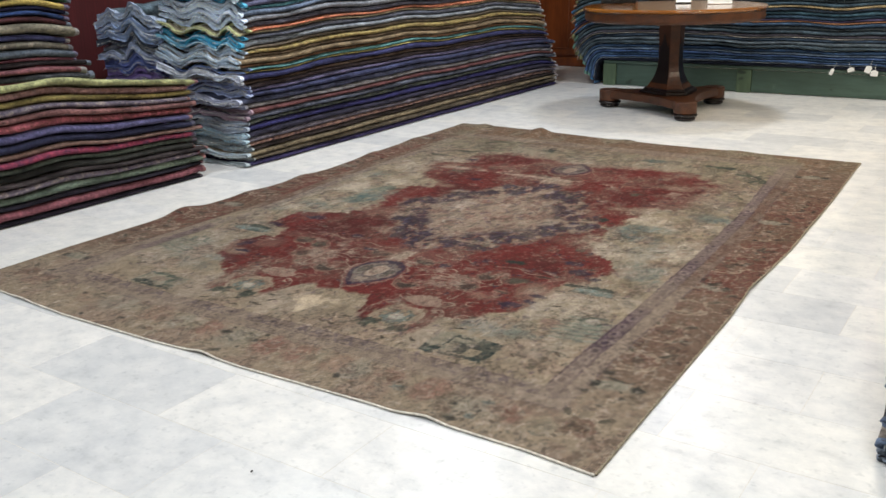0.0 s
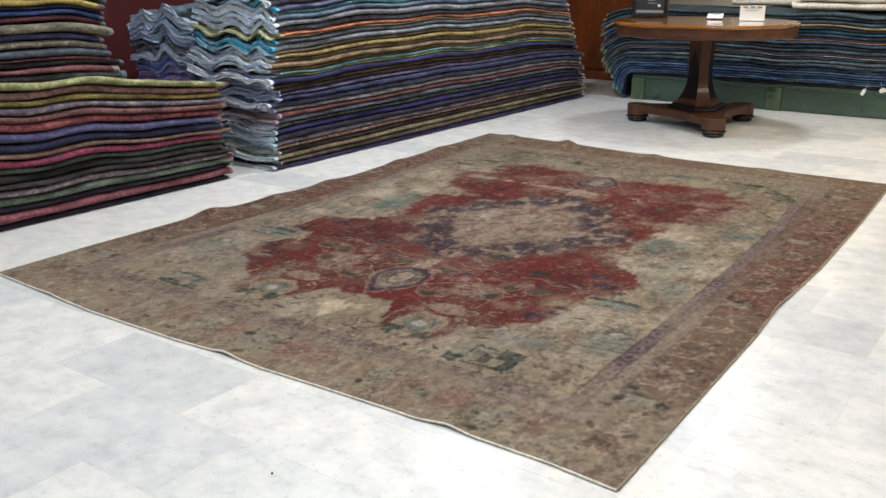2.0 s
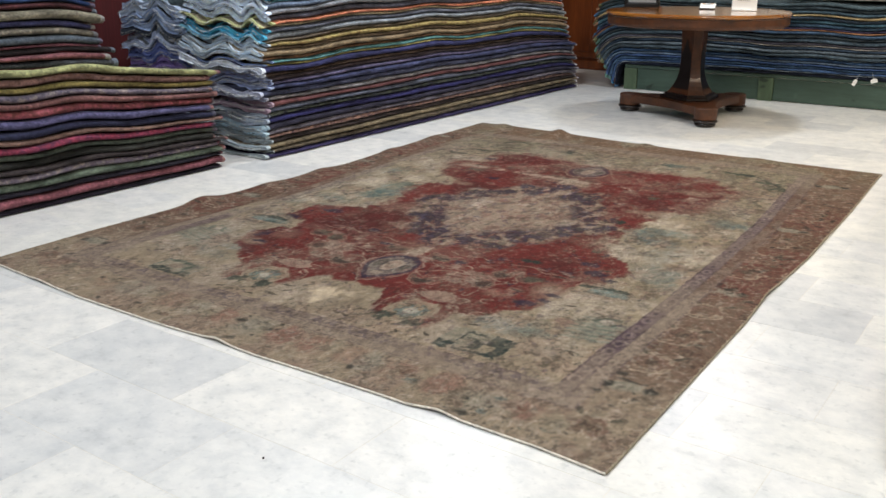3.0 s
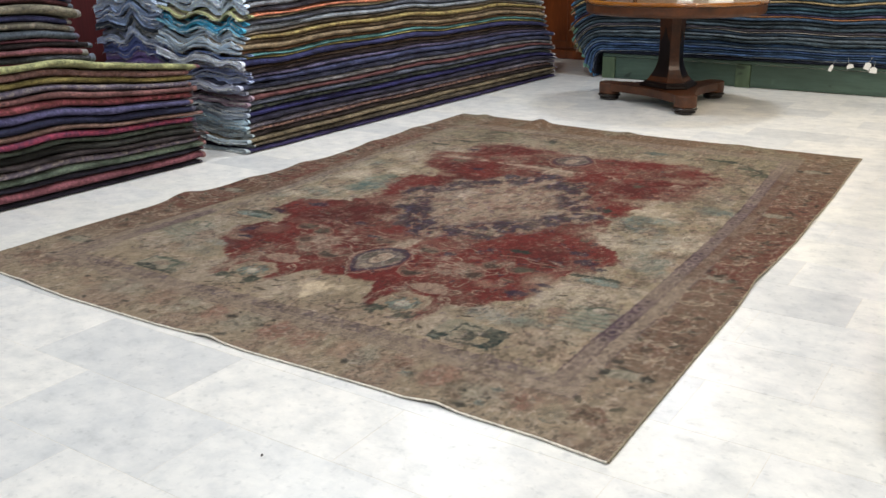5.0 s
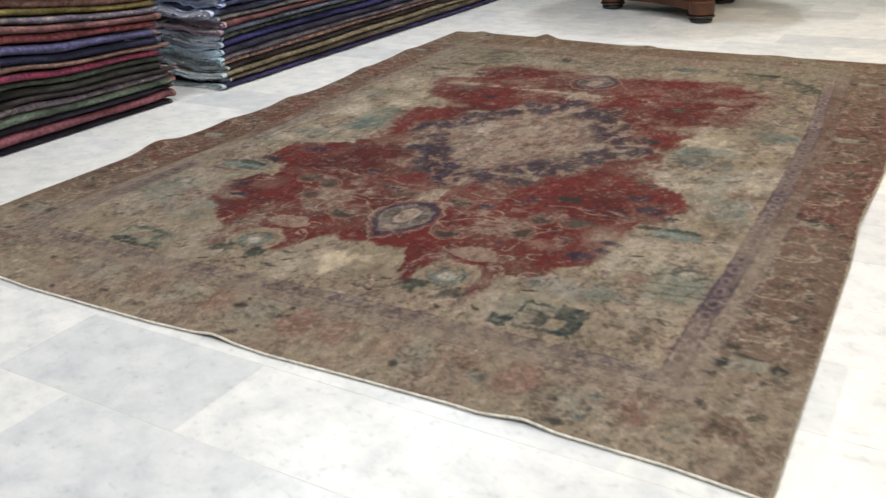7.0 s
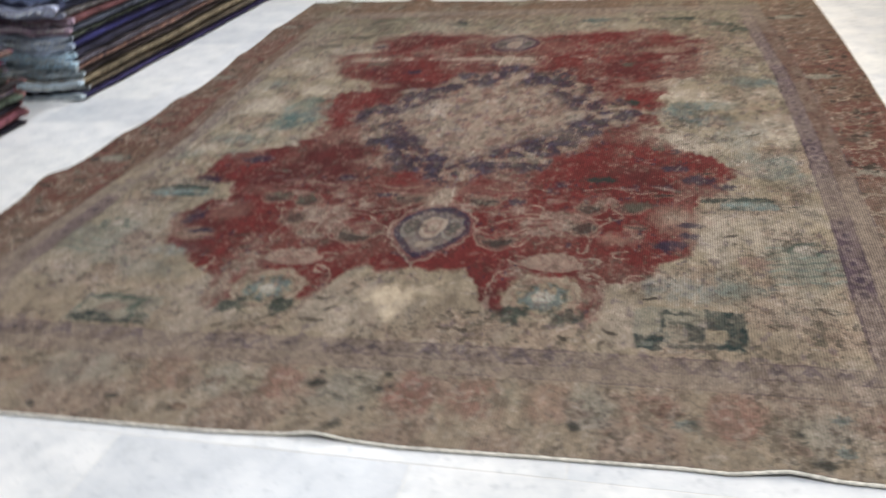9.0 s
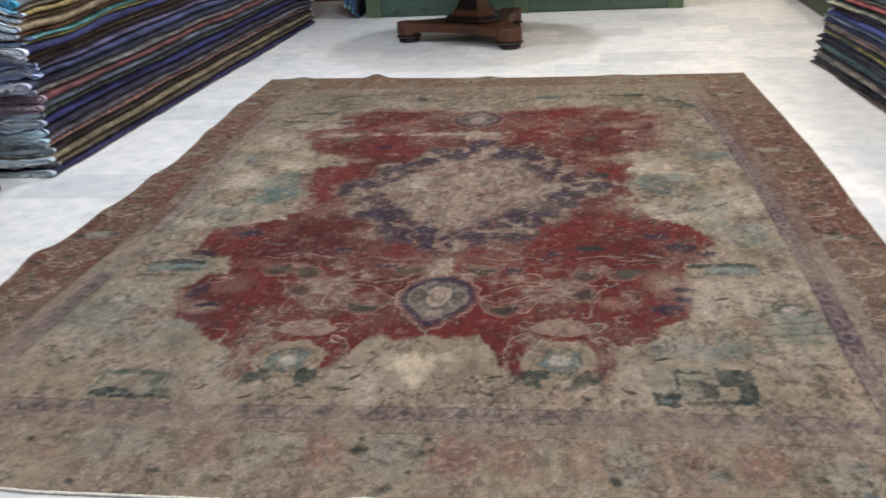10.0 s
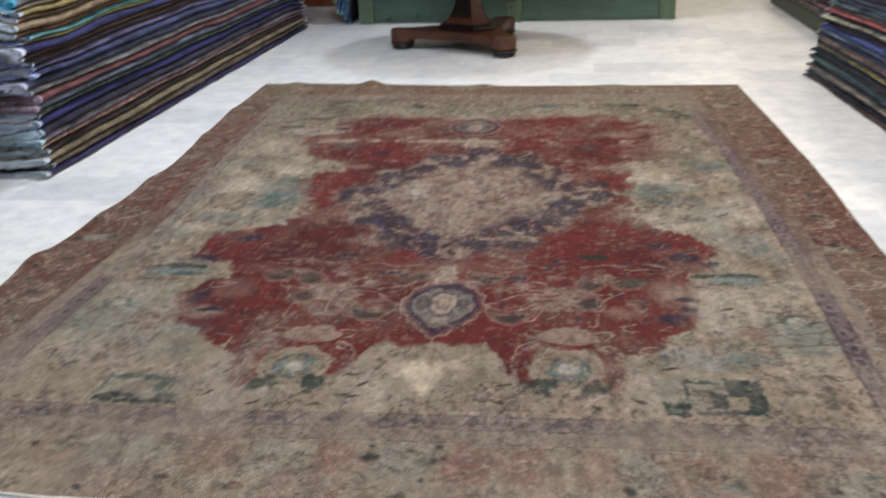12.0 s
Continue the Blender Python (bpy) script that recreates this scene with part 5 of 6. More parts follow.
    for cx, cy, rx, ry, col, power in ((2.10, 2.14, 0.10, 0.07, CLOUD, 1.0), (2.30, 1.72, 0.10, 0.09, CLOUD, 1.0), (2.40, 1.66, 0.06, 0.08, CLOUD, 0.9), (2.09, 1.62, 0.10, 0.06, CLOUD, 0.9), (2.20, 1.58, 0.10, 0.05, CLOUD, 0.7), (2.20, 2.06, 0.10, 0.06, CLOUD, 0.6),
                                       (2.36, 2.16, 0.08, 0.08, CLOUD, 0.9), (2.05, 2.42, 0.10, 0.06, CLOUD, 0.6), (0.26, 2.22, 0.08, 0.10, CLOUD, 1.0), (0.41, 2.0, 0.10, 0.12, CLOUD, 0.9), (0.38, 1.54, 0.10, 0.05, CLOUD, 1.0), (0.50, 1.70, 0.10, 0.08, CLOUD, 0.6), (0.56, 2.22, 0.12, 0.06, CLOUD, 0.7),
                                       (2.34, 0.60, 0.12, 0.10, CLOUD, 0.6), (2.25, 1.02, 0.14, 0.10, CLOUD, 0.55), (0.42, 1.0, 0.12, 0.10, CLOUD, 0.55), (0.36, 0.62, 0.10, 0.10, CLOUD, 0.5),
                                       (0.64, 1.93, 0.10, 0.14, TEAL, 1.0), (0.58, 1.80, 0.08, 0.07, linear("35504c"), 0.9), (0.60, 2.05, 0.09, 0.06, linear("44564a"), 0.8), (0.33, 2.31, 0.08, 0.08, TEAL, 0.9), (0.44, 1.62, 0.14, 0.06, TEAL, 0.8), (0.28, 1.44, 0.10, 0.06, TEAL, 0.6), (0.52, 1.47, 0.06, 0.06, TEAL, 0.5),
                                       (2.06, 1.95, 0.08, 0.08, TEAL, 1.0), (2.14, 1.86, 0.10, 0.05, linear("3a5a5c"), 0.9), (2.16, 2.03, 0.10, 0.05, TEAL, 0.8), (2.36, 2.32, 0.12, 0.06, TEAL, 1.0), (2.26, 1.72, 0.09, 0.12, TEAL, 0.5), (2.38, 1.46, 0.08, 0.10, TEAL, 0.8), (2.24, 1.50, 0.08, 0.06, TEAL, 0.4),
                                       (2.10, 0.66, 0.10, 0.06, linear("767d78"), 0.7), (2.20, 0.70, 0.06, 0.06, TEAL, 0.5), (0.66, 0.62, 0.10, 0.05, TEAL, 0.45), (0.68, 0.74, 0.10, 0.04, linear("767d78"), 0.6), (2.30, 2.62, 0.08, 0.1, TEAL, 0.3), (0.34, 2.60, 0.08, 0.1, CLOUD, 0.6)):
        w = window(X, Y, cx, cy, max(rx, ry) * 2.2)
        q = np.hypot((wx[w] - cx) / (1.35 * rx), (wy[w] - cy) / (1.35 * ry)) + 0.9 * (n2[w] - 0.5) + 0.9 * (rub[w] - 0.5)
        c[w] = paint(c[w], col, power * 0.75 * (1 - step(q, 0.15, 1.1)) * np.maximum(outside[w], 0.35) * (0.55 + 0.45 * step(row[w], 0.38, 0.56)))
    line = 1 - step(np.abs(field_noise(X, Y, 0.06, 0.08, 44, 3) - 0.5), 0.004, 0.015)
    c = paint(c, linear("b0a492"), 0.55 * line * outside * step(n4 * 0.5 + rub * 0.5, 0.44, 0.54) * (1 - step(np.abs(wy - 1.95), 0.7, 1.1)))

    # green figures beside the near corners: barred blocks, finned sprays, long leaves
    tear = 0.016 * (n3 - 0.5) + 0.010 * (speck - 0.5)
    DARK = linear("1f3230")
    for x0, x1, y0, y1, col, power in ((1.985, 2.225, 0.395, 0.56, linear("6f7264"), 0.4), (1.985, 2.052, 0.386, 0.440, DARK, 0.95), (2.0, 2.03, 0.402, 0.422, GREY, 0.5), (2.05, 2.14, 0.398, 0.412, DARK, 0.8), (2.036, 2.052, 0.45, 0.54, DARK, 0.8), (2.045, 2.12, 0.528, 0.542, DARK, 0.75),
                                       (2.06, 2.11, 0.49, 0.500, DARK, 0.5), (2.10, 2.135, 0.42, 0.49, DARK, 0.75), (2.135, 2.215, 0.480, 0.562, DARK, 0.7), (2.182, 2.222, 0.405, 0.56, DARK, 0.85), (2.14, 2.205, 0.398, 0.416, DARK, 0.8), (2.140, 2.180, 0.425, 0.480, TAN, 0.9),
                                       (0.59, 0.815, 0.345, 0.475, linear("6f7264"), 0.4), (0.60, 0.66, 0.352, 0.385, DARK, 0.9), (0.66, 0.82, 0.345, 0.362, DARK, 0.8), (0.59, 0.605, 0.37, 0.45, linear("3c4d42"), 0.7), (0.60, 0.75, 0.455, 0.474, linear("3c4d42"), 0.75), (0.735, 0.765, 0.395, 0.47, linear("3c4d42"), 0.7),
                                       (0.66, 0.70, 0.372, 0.39, DARK, 0.7), (0.76, 0.81, 0.37, 0.392, linear("3c4d42"), 0.7), (0.65, 0.72, 0.40, 0.44, ROSE, 0.5)):
        block(c, A, B, x0, x1, y0, y1, col, power * 0.98, tear)
    for sx in (-1, 1):
        gx = 1.395 + sx * 0.97
        k = 1.0 if sx > 0 else 0.75
        blot(c, A, B, gx + sx * 0.02, 0.80, 0.12, 0.13, linear("6f7165"), 0.6 * k, rag * 0.6, 0.5)
        blot(c, A, B, gx - sx * 0.13, 0.66, 0.09, 0.05, linear("636a5f"), 0.6 * k, rag * 0.6, 0.4)
        blot(c, A, B, gx - sx * 0.10, 0.80, 0.06, 0.05, ROSE, 0.8 * k, rag * 0.6, 0.4)
        for j in range(7):
            yy = 0.70 + 0.032 * j
            stroke(c, A, B, [(gx - sx * 0.07, yy), (gx + sx * 0.02, yy + 0.012), (gx + sx * (0.10 - 0.01 * j), yy + 0.03)], 0.006, (linear("5f6d62"), linear("3f5246"))[j % 2], 0.5 * k * wear)
        stroke(c, A, B, [(gx - sx * 0.03, 0.87), (gx, 0.92), (gx + sx * 0.05, 0.92), (gx + sx * 0.065, 0.885), (gx + sx * 0.04, 0.86)], 0.010, linear("35493f"), 0.85 * k * wear)
        blot(c, A, B, gx + sx * 0.015, 0.885, 0.03, 0.025, CREAM, 0.8 * k, 0.6 * (n3 - 0.5), 0.5)
    for lx, ly, rx, sgn in ((0.50, 1.145, 0.115, 1), (2.265, 1.155, 0.085, -1)):
        leaf(c, A, B, lx, ly, rx, 0.050, 0.0, -2.0, linear("63726c"), PALE, 0.9 * keep, n3)
        leaf(c, A, B, lx, ly + 0.030, rx * 0.95, 0.018, 0.0, -2.0, linear("23352f"), OLIVE, 0.85 * full, n3)
        leaf(c, A, B, lx + sgn * 0.04, ly - 0.035, rx * 0.5, 0.014, 0.0, 2.0, linear("2c4038"), OLIVE, 0.7 * keep, n3)
    leaf(c, A, B, 2.165, 1.175, 0.042, 0.022, 0.3, 0, linear("23352f"), PALE, 0.9 * full, n3)
    # small green and dark leaves along the far end and the far corners
    for cx, cy, rx, ry, col, power in ((0.94, 3.375, 0.055, 0.045, DARK, 0.8), (1.64, 3.39, 0.07, 0.05, linear("455650"), 0.9), (1.62, 3.36, 0.05, 0.012, DARK, 0.8), (2.05, 3.40, 0.10, 0.035, linear("39483c"), 0.85), (2.10, 3.39, 0.04, 0.04, DARK, 0.7), (2.25, 3.27, 0.10, 0.028, linear("39483c"), 0.8),
                                       (2.33, 3.15, 0.08, 0.05, linear("404a40"), 0.8), (0.42, 3.12, 0.11, 0.020, DARK, 0.75), (0.36, 2.96, 0.08, 0.025, DARK, 0.7), (0.50, 3.50, 0.12, 0.03, linear("454b3c"), 0.6), (0.66, 2.78, 0.06, 0.014, OLIVE, 0.8), (0.58, 3.22, 0.08, 0.03, linear("454b3c"), 0.5), (2.38, 2.62, 0.03, 0.03, OLIVE, 0.5)):
        blot(c, A, B, cx, cy, rx, ry, col, power, 1.1 * (n3 - 0.5) + 0.7 * (rub - 0.5), 0.5)
    for pts in (((1.95, 3.42), (2.04, 3.38), (2.12, 3.41), (2.20, 3.33), (2.28, 3.26), (2.34, 3.20), (2.40, 3.08)), ((2.22, 3.30), (2.26, 3.20), (2.34, 3.17)), ((2.30, 3.23), (2.34, 3.12), (2.38, 3.13)), ((2.28, 2.86), (2.33, 2.92), (2.30, 2.78), (2.35, 2.74)),
                ((0.60, 3.46), (0.50, 3.50), (0.42, 3.42)), ((0.56, 3.18), (0.46, 3.10), (0.36, 3.12), (0.30, 3.02)), ((0.42, 2.96), (0.33, 2.92), (0.28, 2.98)), ((0.64, 3.30), (0.54, 3.30), (0.50, 3.24)), ((0.62, 3.52), (0.70, 3.50), (0.78, 3.53))):
        stroke(c, A, B, list(pts), 0.012, linear("343a31"), 0.8 * keep * (0.3 + 0.7 * wear))
    # the pale worn flower under the pendant, small dark leaves strewn round it
    blot(c, A, B, 1.385, 0.545, 0.075, 0.06, linear("b5a184"), 0.9, 0.9 * (n3 - 0.5), 0.4)
    blot(c, A, B, 1.41, 0.47, 0.035, 0.05, linear("b5a184"), 0.8, 0.9 * (n3 - 0.5), 0.4)
    blot(c, A, B, 1.475, 0.58, 0.035, 0.03, linear("a8967c"), 0.7, 0.9 * (n3 - 0.5), 0.4)
    for cx, cy, t in ((1.562, 0.482, -0.9), (1.257, 0.470, 0.7), (1.556, 0.417, -0.2), (1.014, 0.371, 0.9), (1.933, 0.444, -0.5), (1.225, 0.515, 0.3), (1.61, 0.49, 0.3), (1.22, 0.415, 0.0), (1.25, 0.41, 0.4), (1.60, 0.415, -0.3), (0.88, 0.40, 0.9), (1.83, 0.41, -0.8), (2.21, 0.95, 0.3), (2.02, 0.60, 0.2), (2.28, 0.50, -0.8), (2.40, 0.58, -0.9), (0.45, 0.52, 0.9), (1.16, 0.37, 0.2)):
        leaf(c, A, B, cx, cy, 0.022, 0.008, t, 0, linear("38332a"), TAN, 0.85 * full, n3)

    # short dark and pale dashes where knots have kept their dye
    rng = np.random.default_rng(74)
    for k in range(240):
        bx, by, t = rng.uniform(0.05, 1.06), rng.uniform(0.42, 3.5), rng.uniform(-0.5, 0.5)
        rx, kind = rng.uniform(0.012, 0.036), int(rng.integers(5))
        if by < 0.8 and kind < 2:
            continue
        for sx in (-1, 1):
            leaf(c, A, B, 1.385 + sx * bx + rng.uniform(-0.01, 0.01), by, rx, rx * 0.28, sx * t, rng.uniform(-6, 6), (GREEN, NAVY, OLIVE, CREAM, OLIVE)[kind], (TAN, ROSE, CREAM, CREAM, TAN)[kind], (0.75 if kind < 3 else 0.45) * faint, n3)

    # every figure is rubbed through to the ground in small patches
    thin = step(0.45 * rub + 0.35 * field_noise(X, Y, 0.014, 0.020, 46, 3, 0.8) + 0.2 * n2, 0.47, 0.60)
    c = c + (ground - c) * (0.30 * thin)[..., None]

    # borders, measured inwards from the guard stripes' inner lines
    gl = np.interp(Y, (0.0, 0.7, 1.3, 1.7, 2.2, 2.8, 3.3, 4.0), (0.315, 0.305, 0.315, 0.305, 0.25, 0.205, 0.20, 0.20))
    gr = np.interp(Y, (0.0, 0.67, 1.05, 1.72, 2.40, 3.17, 4.0), (2.475, 2.463, 2.465, 2.452, 2.425, 2.360, 2.30))
    gb = np.interp(X, (0.0, 0.55, 0.9, 1.3, 1.85, 2.8), (0.330, 0.331, 0.326, 0.345, 0.357, 0.365))
    jig = 0.010 * (n3 - 0.5)
    dl, dr, db, df = gl - X + jig, X - gr + jig, gb - Y + jig, Y - 3.56 + jig
    sides = np.maximum(dl, dr)
    ends = np.maximum(db, df)
    on_side = sides > ends
    depth = np.maximum(sides, ends)
    along = np.where(on_side, Y, X)
    wideb = step(depth, 0.108, 0.116)
    brown = paint(np.zeros_like(c) + np.array(linear("64493a")), TAUPE, 0.45 * step(n4 * 0.5 + row * 0.5, 0.48, 0.62))
    brown = paint(brown, ROSE, 0.40 * step(n2 * 0.5 + rub * 0.5, 0.5, 0.62))
    hold = np.where(X < 1.4, step(Y, 0.6, 1.2) * (1 - 0.4 * step(Y, 3.1, 3.6)), (0.25 * step(Y, 0.5, 0.8) + 0.75 * step(Y, 1.15, 1.5)) * (1 - 0.8 * step(Y, 2.7, 3.4)))
    brown = paint(brown, linear("66382f"), np.where(X < 1.4, 0.8, 0.78) * hold * step(n1 * 0.4 + n4 * 0.6, 0.38, 0.54))
    brown = paint(brown, linear("715c4c"), 0.75 * (1 - hold))
    near_end = step(0.55 - Y + 0.25 * (n1 - 0.5), -0.10, 0.25)
    worn_end = np.maximum(near_end, 0.85 * step(Y - 3.5 + 0.2 * (n1 - 0.5), -0.02, 0.14))
    strip = paint(np.zeros_like(c) + np.array(linear("8b7a64")), CREAM, 0.35 * step(row * 0.6 + n2 * 0.4, 0.5, 0.65))
    strip = paint(strip, ROSE, 0.5 * step(n4 * 0.6 + n2 * 0.4, 0.48, 0.60))
    strip = paint(strip, linear("655f49"), 0.55 * step(Y, 3.0, 3.4))
    brown = brown + (strip - brown) * (0.9 * worn_end)[..., None]
    brown = paint(brown, linear("67432f"), 0.6 * step(Y, 3.5, 3.62) * step(n4 * 0.5 + n1 * 0.5, 0.44, 0.56))
    band = step(depth, 0.0, 0.004)
    c = c + (brown - c) * wideb[..., None]
    # red that has held in the worn front strip, and a grey rubbed cartouche between
    for cx, rx, power in ((0.62, 0.06, 0.35), (0.98, 0.09, 0.45), (1.26, 0.06, 0.7), (1.555, 0.075, 0.95), (1.68, 0.07, 0.7), (1.84, 0.05, 0.4), (2.03, 0.07, 0.55), (2.20, 0.07, 0.75), (2.47, 0.06, 0.6), (0.25, 0.10, 0.5)):
        blot(c, A, B, cx, 0.165, rx, 0.085, linear("7a4c42"), 0.75 * power, 0.9 * (n2 - 0.5) + 0.8 * (rub - 0.5), 0.4)
    for cx, rx in ((1.40, 0.08), (1.92, 0.06), (2.34, 0.09), (0.78, 0.12), (1.12, 0.06)):
        blot(c, A, B, cx, 0.16, rx, 0.09, linear("857c6c"), 0.7, 0.9 * (n2 - 0.5) + 0.6 * (rub - 0.5), 0.4)
    # drawn scrolls, palmettes and barred rosettes along the wide border
    vine = 1 - step(np.abs(field_noise(X, Y, 0.10, 0.085, 31, 2) - 0.5), 0.006, 0.018)
    c = paint(c, linear("8d7c69"), wideb * 0.7 * vine * keep)
    vine = 1 - step(np.abs(field_noise(X, Y, 0.08, 0.07, 45, 2) - 0.5), 0.005, 0.014)
    c = paint(c, OLIVE, wideb * 0.5 * vine * keep)
    rng = np.random.default_rng(73)
    for k in range(15):
        for sx in (-1, 1):
            y0 = 0.20 + 0.245 * k + rng.uniform(-0.02, 0.02)
            x0 = (2.655 - 0.008 * k) if sx > 0 else (0.135 - 0.014 * k)
            dim = 0.9 * keep * (1.0 if k < 7 else 0.75)
            if k % 4 == 1:
                blot(c, A, B, x0, y0, 0.085, 0.045, linear("837d6c"), 0.75, 1.2 * (n3 - 0.5) + 0.8 * (rub - 0.5), 0.4)
                for ex in (-1, 1):
                    blot(c, A, B, x0 + ex * 0.065, y0 + 0.01 * ex, 0.022, 0.026, linear("2b2f2b"), 0.85, 1.3 * (n3 - 0.5), 0.5)
                blot(c, A, B, x0, y0 + 0.04, 0.05, 0.010, linear("2b2f2b"), 0.6, 1.3 * (n3 - 0.5), 0.5)
            else:
                bloom(c, A, B, x0, y0, 0.066, 0.058, 6, linear("6e5446"), linear("4a4136"), linear("93826d"), dim, n3)
                stroke(c, A, B, [(x0 - 0.075, y0 - 0.06), (x0 - 0.03, y0 - 0.085), (x0 + 0.03, y0 - 0.08), (x0 + 0.07, y0 - 0.05), (x0 + 0.06, y0 - 0.02)], 0.004, linear("93826d"), dim)
                for ex in (-1, 1):
                    leaf(c, A, B, x0 + ex * 0.06, y0 + 0.07, 0.032, 0.012, ex * 0.8, 0, OLIVE, PALE, dim, n3)
    for k in range(19):
        x0 = 0.20 + 0.14 * k
        bloom(c, A, B, x0, 0.16 + rng.uniform(-0.02, 0.02), 0.045, 0.05, 6, (ROSE, linear("78705c"))[k % 2], OLIVE, linear("6b6350"), 0.4 * keep, n3)
    for _ in range(60):
        along_at, in_at, br, kind = rng.uniform(0.03, 0.97), rng.uniform(0.03, 0.20), rng.uniform(0.012, 0.026), int(rng.integers(4))
        cx, cy = ((in_at - 0.10 * along_at, along_at * 3.9), (2.78 - in_at - 0.06 * along_at, along_at * 3.9), (along_at * 2.8, in_at), (along_at * 2.7, 3.88 - in_at))[int(rng.integers(4))]
        bloom(c, A, B, cx, cy, br * 1.4, br, 4 + kind, (OLIVE, ROSE, RUST, TEAL)[kind], (TAN, OLIVE, TAN, GREEN)[kind], TAN, 0.55 * faint, n3)
    flecks = step(field_noise(X, Y, 0.030, 0.030, 32, 2), 0.68, 0.76)
    c = paint(c, linear("332c26"), 0.85 * flecks * wideb * (0.35 + 0.65 * hold) * step(n2, 0.38, 0.52))
    c = paint(c, OLIVE, wideb * 0.34 * step(mott * 0.6 + speck * 0.4, 0.53, 0.61))
    c = paint(c, CREAM, wideb * 0.28 * step(1 - fleck, 0.66, 0.78))
    for k in range(220):
        along_at, in_at, rx, kind = rng.uniform(0.02, 0.98), rng.uniform(0.02, 0.20), rng.uniform(0.010, 0.03), int(rng.integers(5))
        cx, cy = ((in_at - 0.10 * along_at, along_at * 3.9), (2.78 - in_at - 0.06 * along_at, along_at * 3.9), (along_at * 2.8, in_at), (along_at * 2.7, 3.88 - in_at))[int(rng.integers(4))]
        leaf(c, A, B, cx, cy, rx, rx * 0.30, rng.uniform(-0.6, 0.6), rng.uniform(-6, 6), (GREEN, OLIVE, TAN, CREAM, OLIVE)[kind], (TAN, ROSE, TAN, CREAM, ROSE)[kind], (0.65 if cy > 0.3 else 0.45) * faint, n3)
    # guard stripes: a chain of rings between thin lines, then a plain band
    guard = band * (1 - step(depth, 0.108, 0.114))
    chain = band * (1 - step(depth, 0.054, 0.058))
    dyed = np.where(on_side, np.interp(Y, (0.3, 0.62, 0.70, 1.06, 1.10, 1.3, 1.6, 2.4, 3.0, 3.3), (0.10, 0.25, 0.85, 0.90, 0.25, 0.40, 0.75, 0.75, 0.65, 0.15)) * np.where(X < 1.4, np.where(Y < 1.1, 0.8, 0.35), 1.0), np.where(Y < 2, 0.10, 0.05))
    c = paint(c, linear("7b6a5c"), guard * 0.75 * np.where(on_side, np.where((X < 1.4) & (Y > 1.1), 0.35, 1.0), 0.8))
    c = paint(c, linear("4f3e48"), chain * dyed * (0.55 + 0.45 * step(n2 * 0.6 + rub * 0.4, 0.40, 0.56)))
    c = paint(c, linear("593b31"), (guard - chain) * 0.8 * (0.4 + 0.6 * step(n4 * 0.5 + rub * 0.5, 0.42, 0.56)) * step(Y, 1.15, 1.6) * np.where(on_side, 1.0, 0.0) * (1 - step(Y, 3.0, 3.4)))
    rings = np.hypot((((along / 0.078) % 1.0) - 0.5) * 0.078 / 0.028, (depth - 0.028) / 0.020) + 0.5 * (n3 - 0.5)
    c = paint(c, linear("877569"), chain * np.where(on_side, 0.5, 0.0) * (1 - step(np.abs(rings - 0.80), 0.14, 0.34)) * (0.2 + 0.8 * faint))
    c = paint(c, NAVY, chain * np.where(on_side, 0.55 * dyed, 0.0) * (1 - step(rings, 0.30, 0.55)))
    zz = np.abs(((along / 0.066) % 1.0) - 0.5) * 2
    hook = 1 - step(np.abs((depth - 0.006) / 0.050 - zz), 0.12, 0.26)
    held = step(n2 * 0.5 + n5 * 0.5, 0.42, 0.56)
    c = paint(c, linear("483e46"), chain * hook * (0.35 + 0.65 * held) * np.where(on_side, 0.0, 0.6) * step(n3, 0.34, 0.48) * (Y < 2))
    dot = np.hypot((((along / 0.066) % 1.0) - 0.5) * 0.066 / 0.014, (depth - 0.030) / 0.014) + 0.8 * (n3 - 0.5)
    c = paint(c, linear("403843"), chain * np.where(on_side, 0.0, 0.55) * held * (1 - step(dot, 0.5, 0.9)) * (Y < 2))
    for at_, power in ((0.002, 0.75), (0.056, 0.6), (0.110, 0.6), (0.122, 0.3)):
        c = paint(c, linear("4a3b42"), power * (0.35 + 0.65 * held) * np.where(on_side, 1.0, 0.75) * np.where((Y > 3.3) | ((X < 1.4) & (Y > 1.1)), 0.25, 1.0) * (1 - step(np.abs(depth - at_), 0.0015, 0.005)) * step(speck, 0.22, 0.42))
    # single dark spots near the front edge
    for cx, cy, s in ((1.338, 0.168, 0.028), (1.488, 0.171, 0.028), (1.50, 0.185, 0.02), (1.485, 0.224, 0.018), (1.34, 0.211, 0.014), (1.464, 0.100, 0.020), (1.423, 0.036, 0.034), (0.909, 0.068, 0.022), (0.74, 0.01, 0.016), (1.893, 0.097, 0.024), (2.340, 0.055, 0.034), (2.307, 0.139, 0.020), (2.381, 0.128, 0.020),
                      (2.597, 0.543, 0.024), (2.587, 0.468, 0.026), (2.70, 0.40, 0.024), (2.58, 0.40, 0.02), (2.66, 0.33, 0.02), (1.43, 0.20, 0.012), (1.06, 0.04, 0.012), (0.56, 0.16, 0.018)):
        blot(c, A, B, cx, cy, s * 0.85, s * 0.75, linear("2b302c"), 0.78, 1.1 * (n3 - 0.5), 0.2)
    # loose dark and pale knots over all
    knot = field_noise(X, Y, 0.010, 0.014, 47, 2, 0.7)
    c = paint(c, linear("3a332b"), 0.42 * step(knot, 0.62, 0.74) * step(n2 * 0.6 + n5 * 0.4, 0.40, 0.58))
    c = paint(c, linear("a3947f"), 0.28 * step(1 - knot, 0.62, 0.76) * step(n4 * 0.5 + rub * 0.5, 0.42, 0.58))
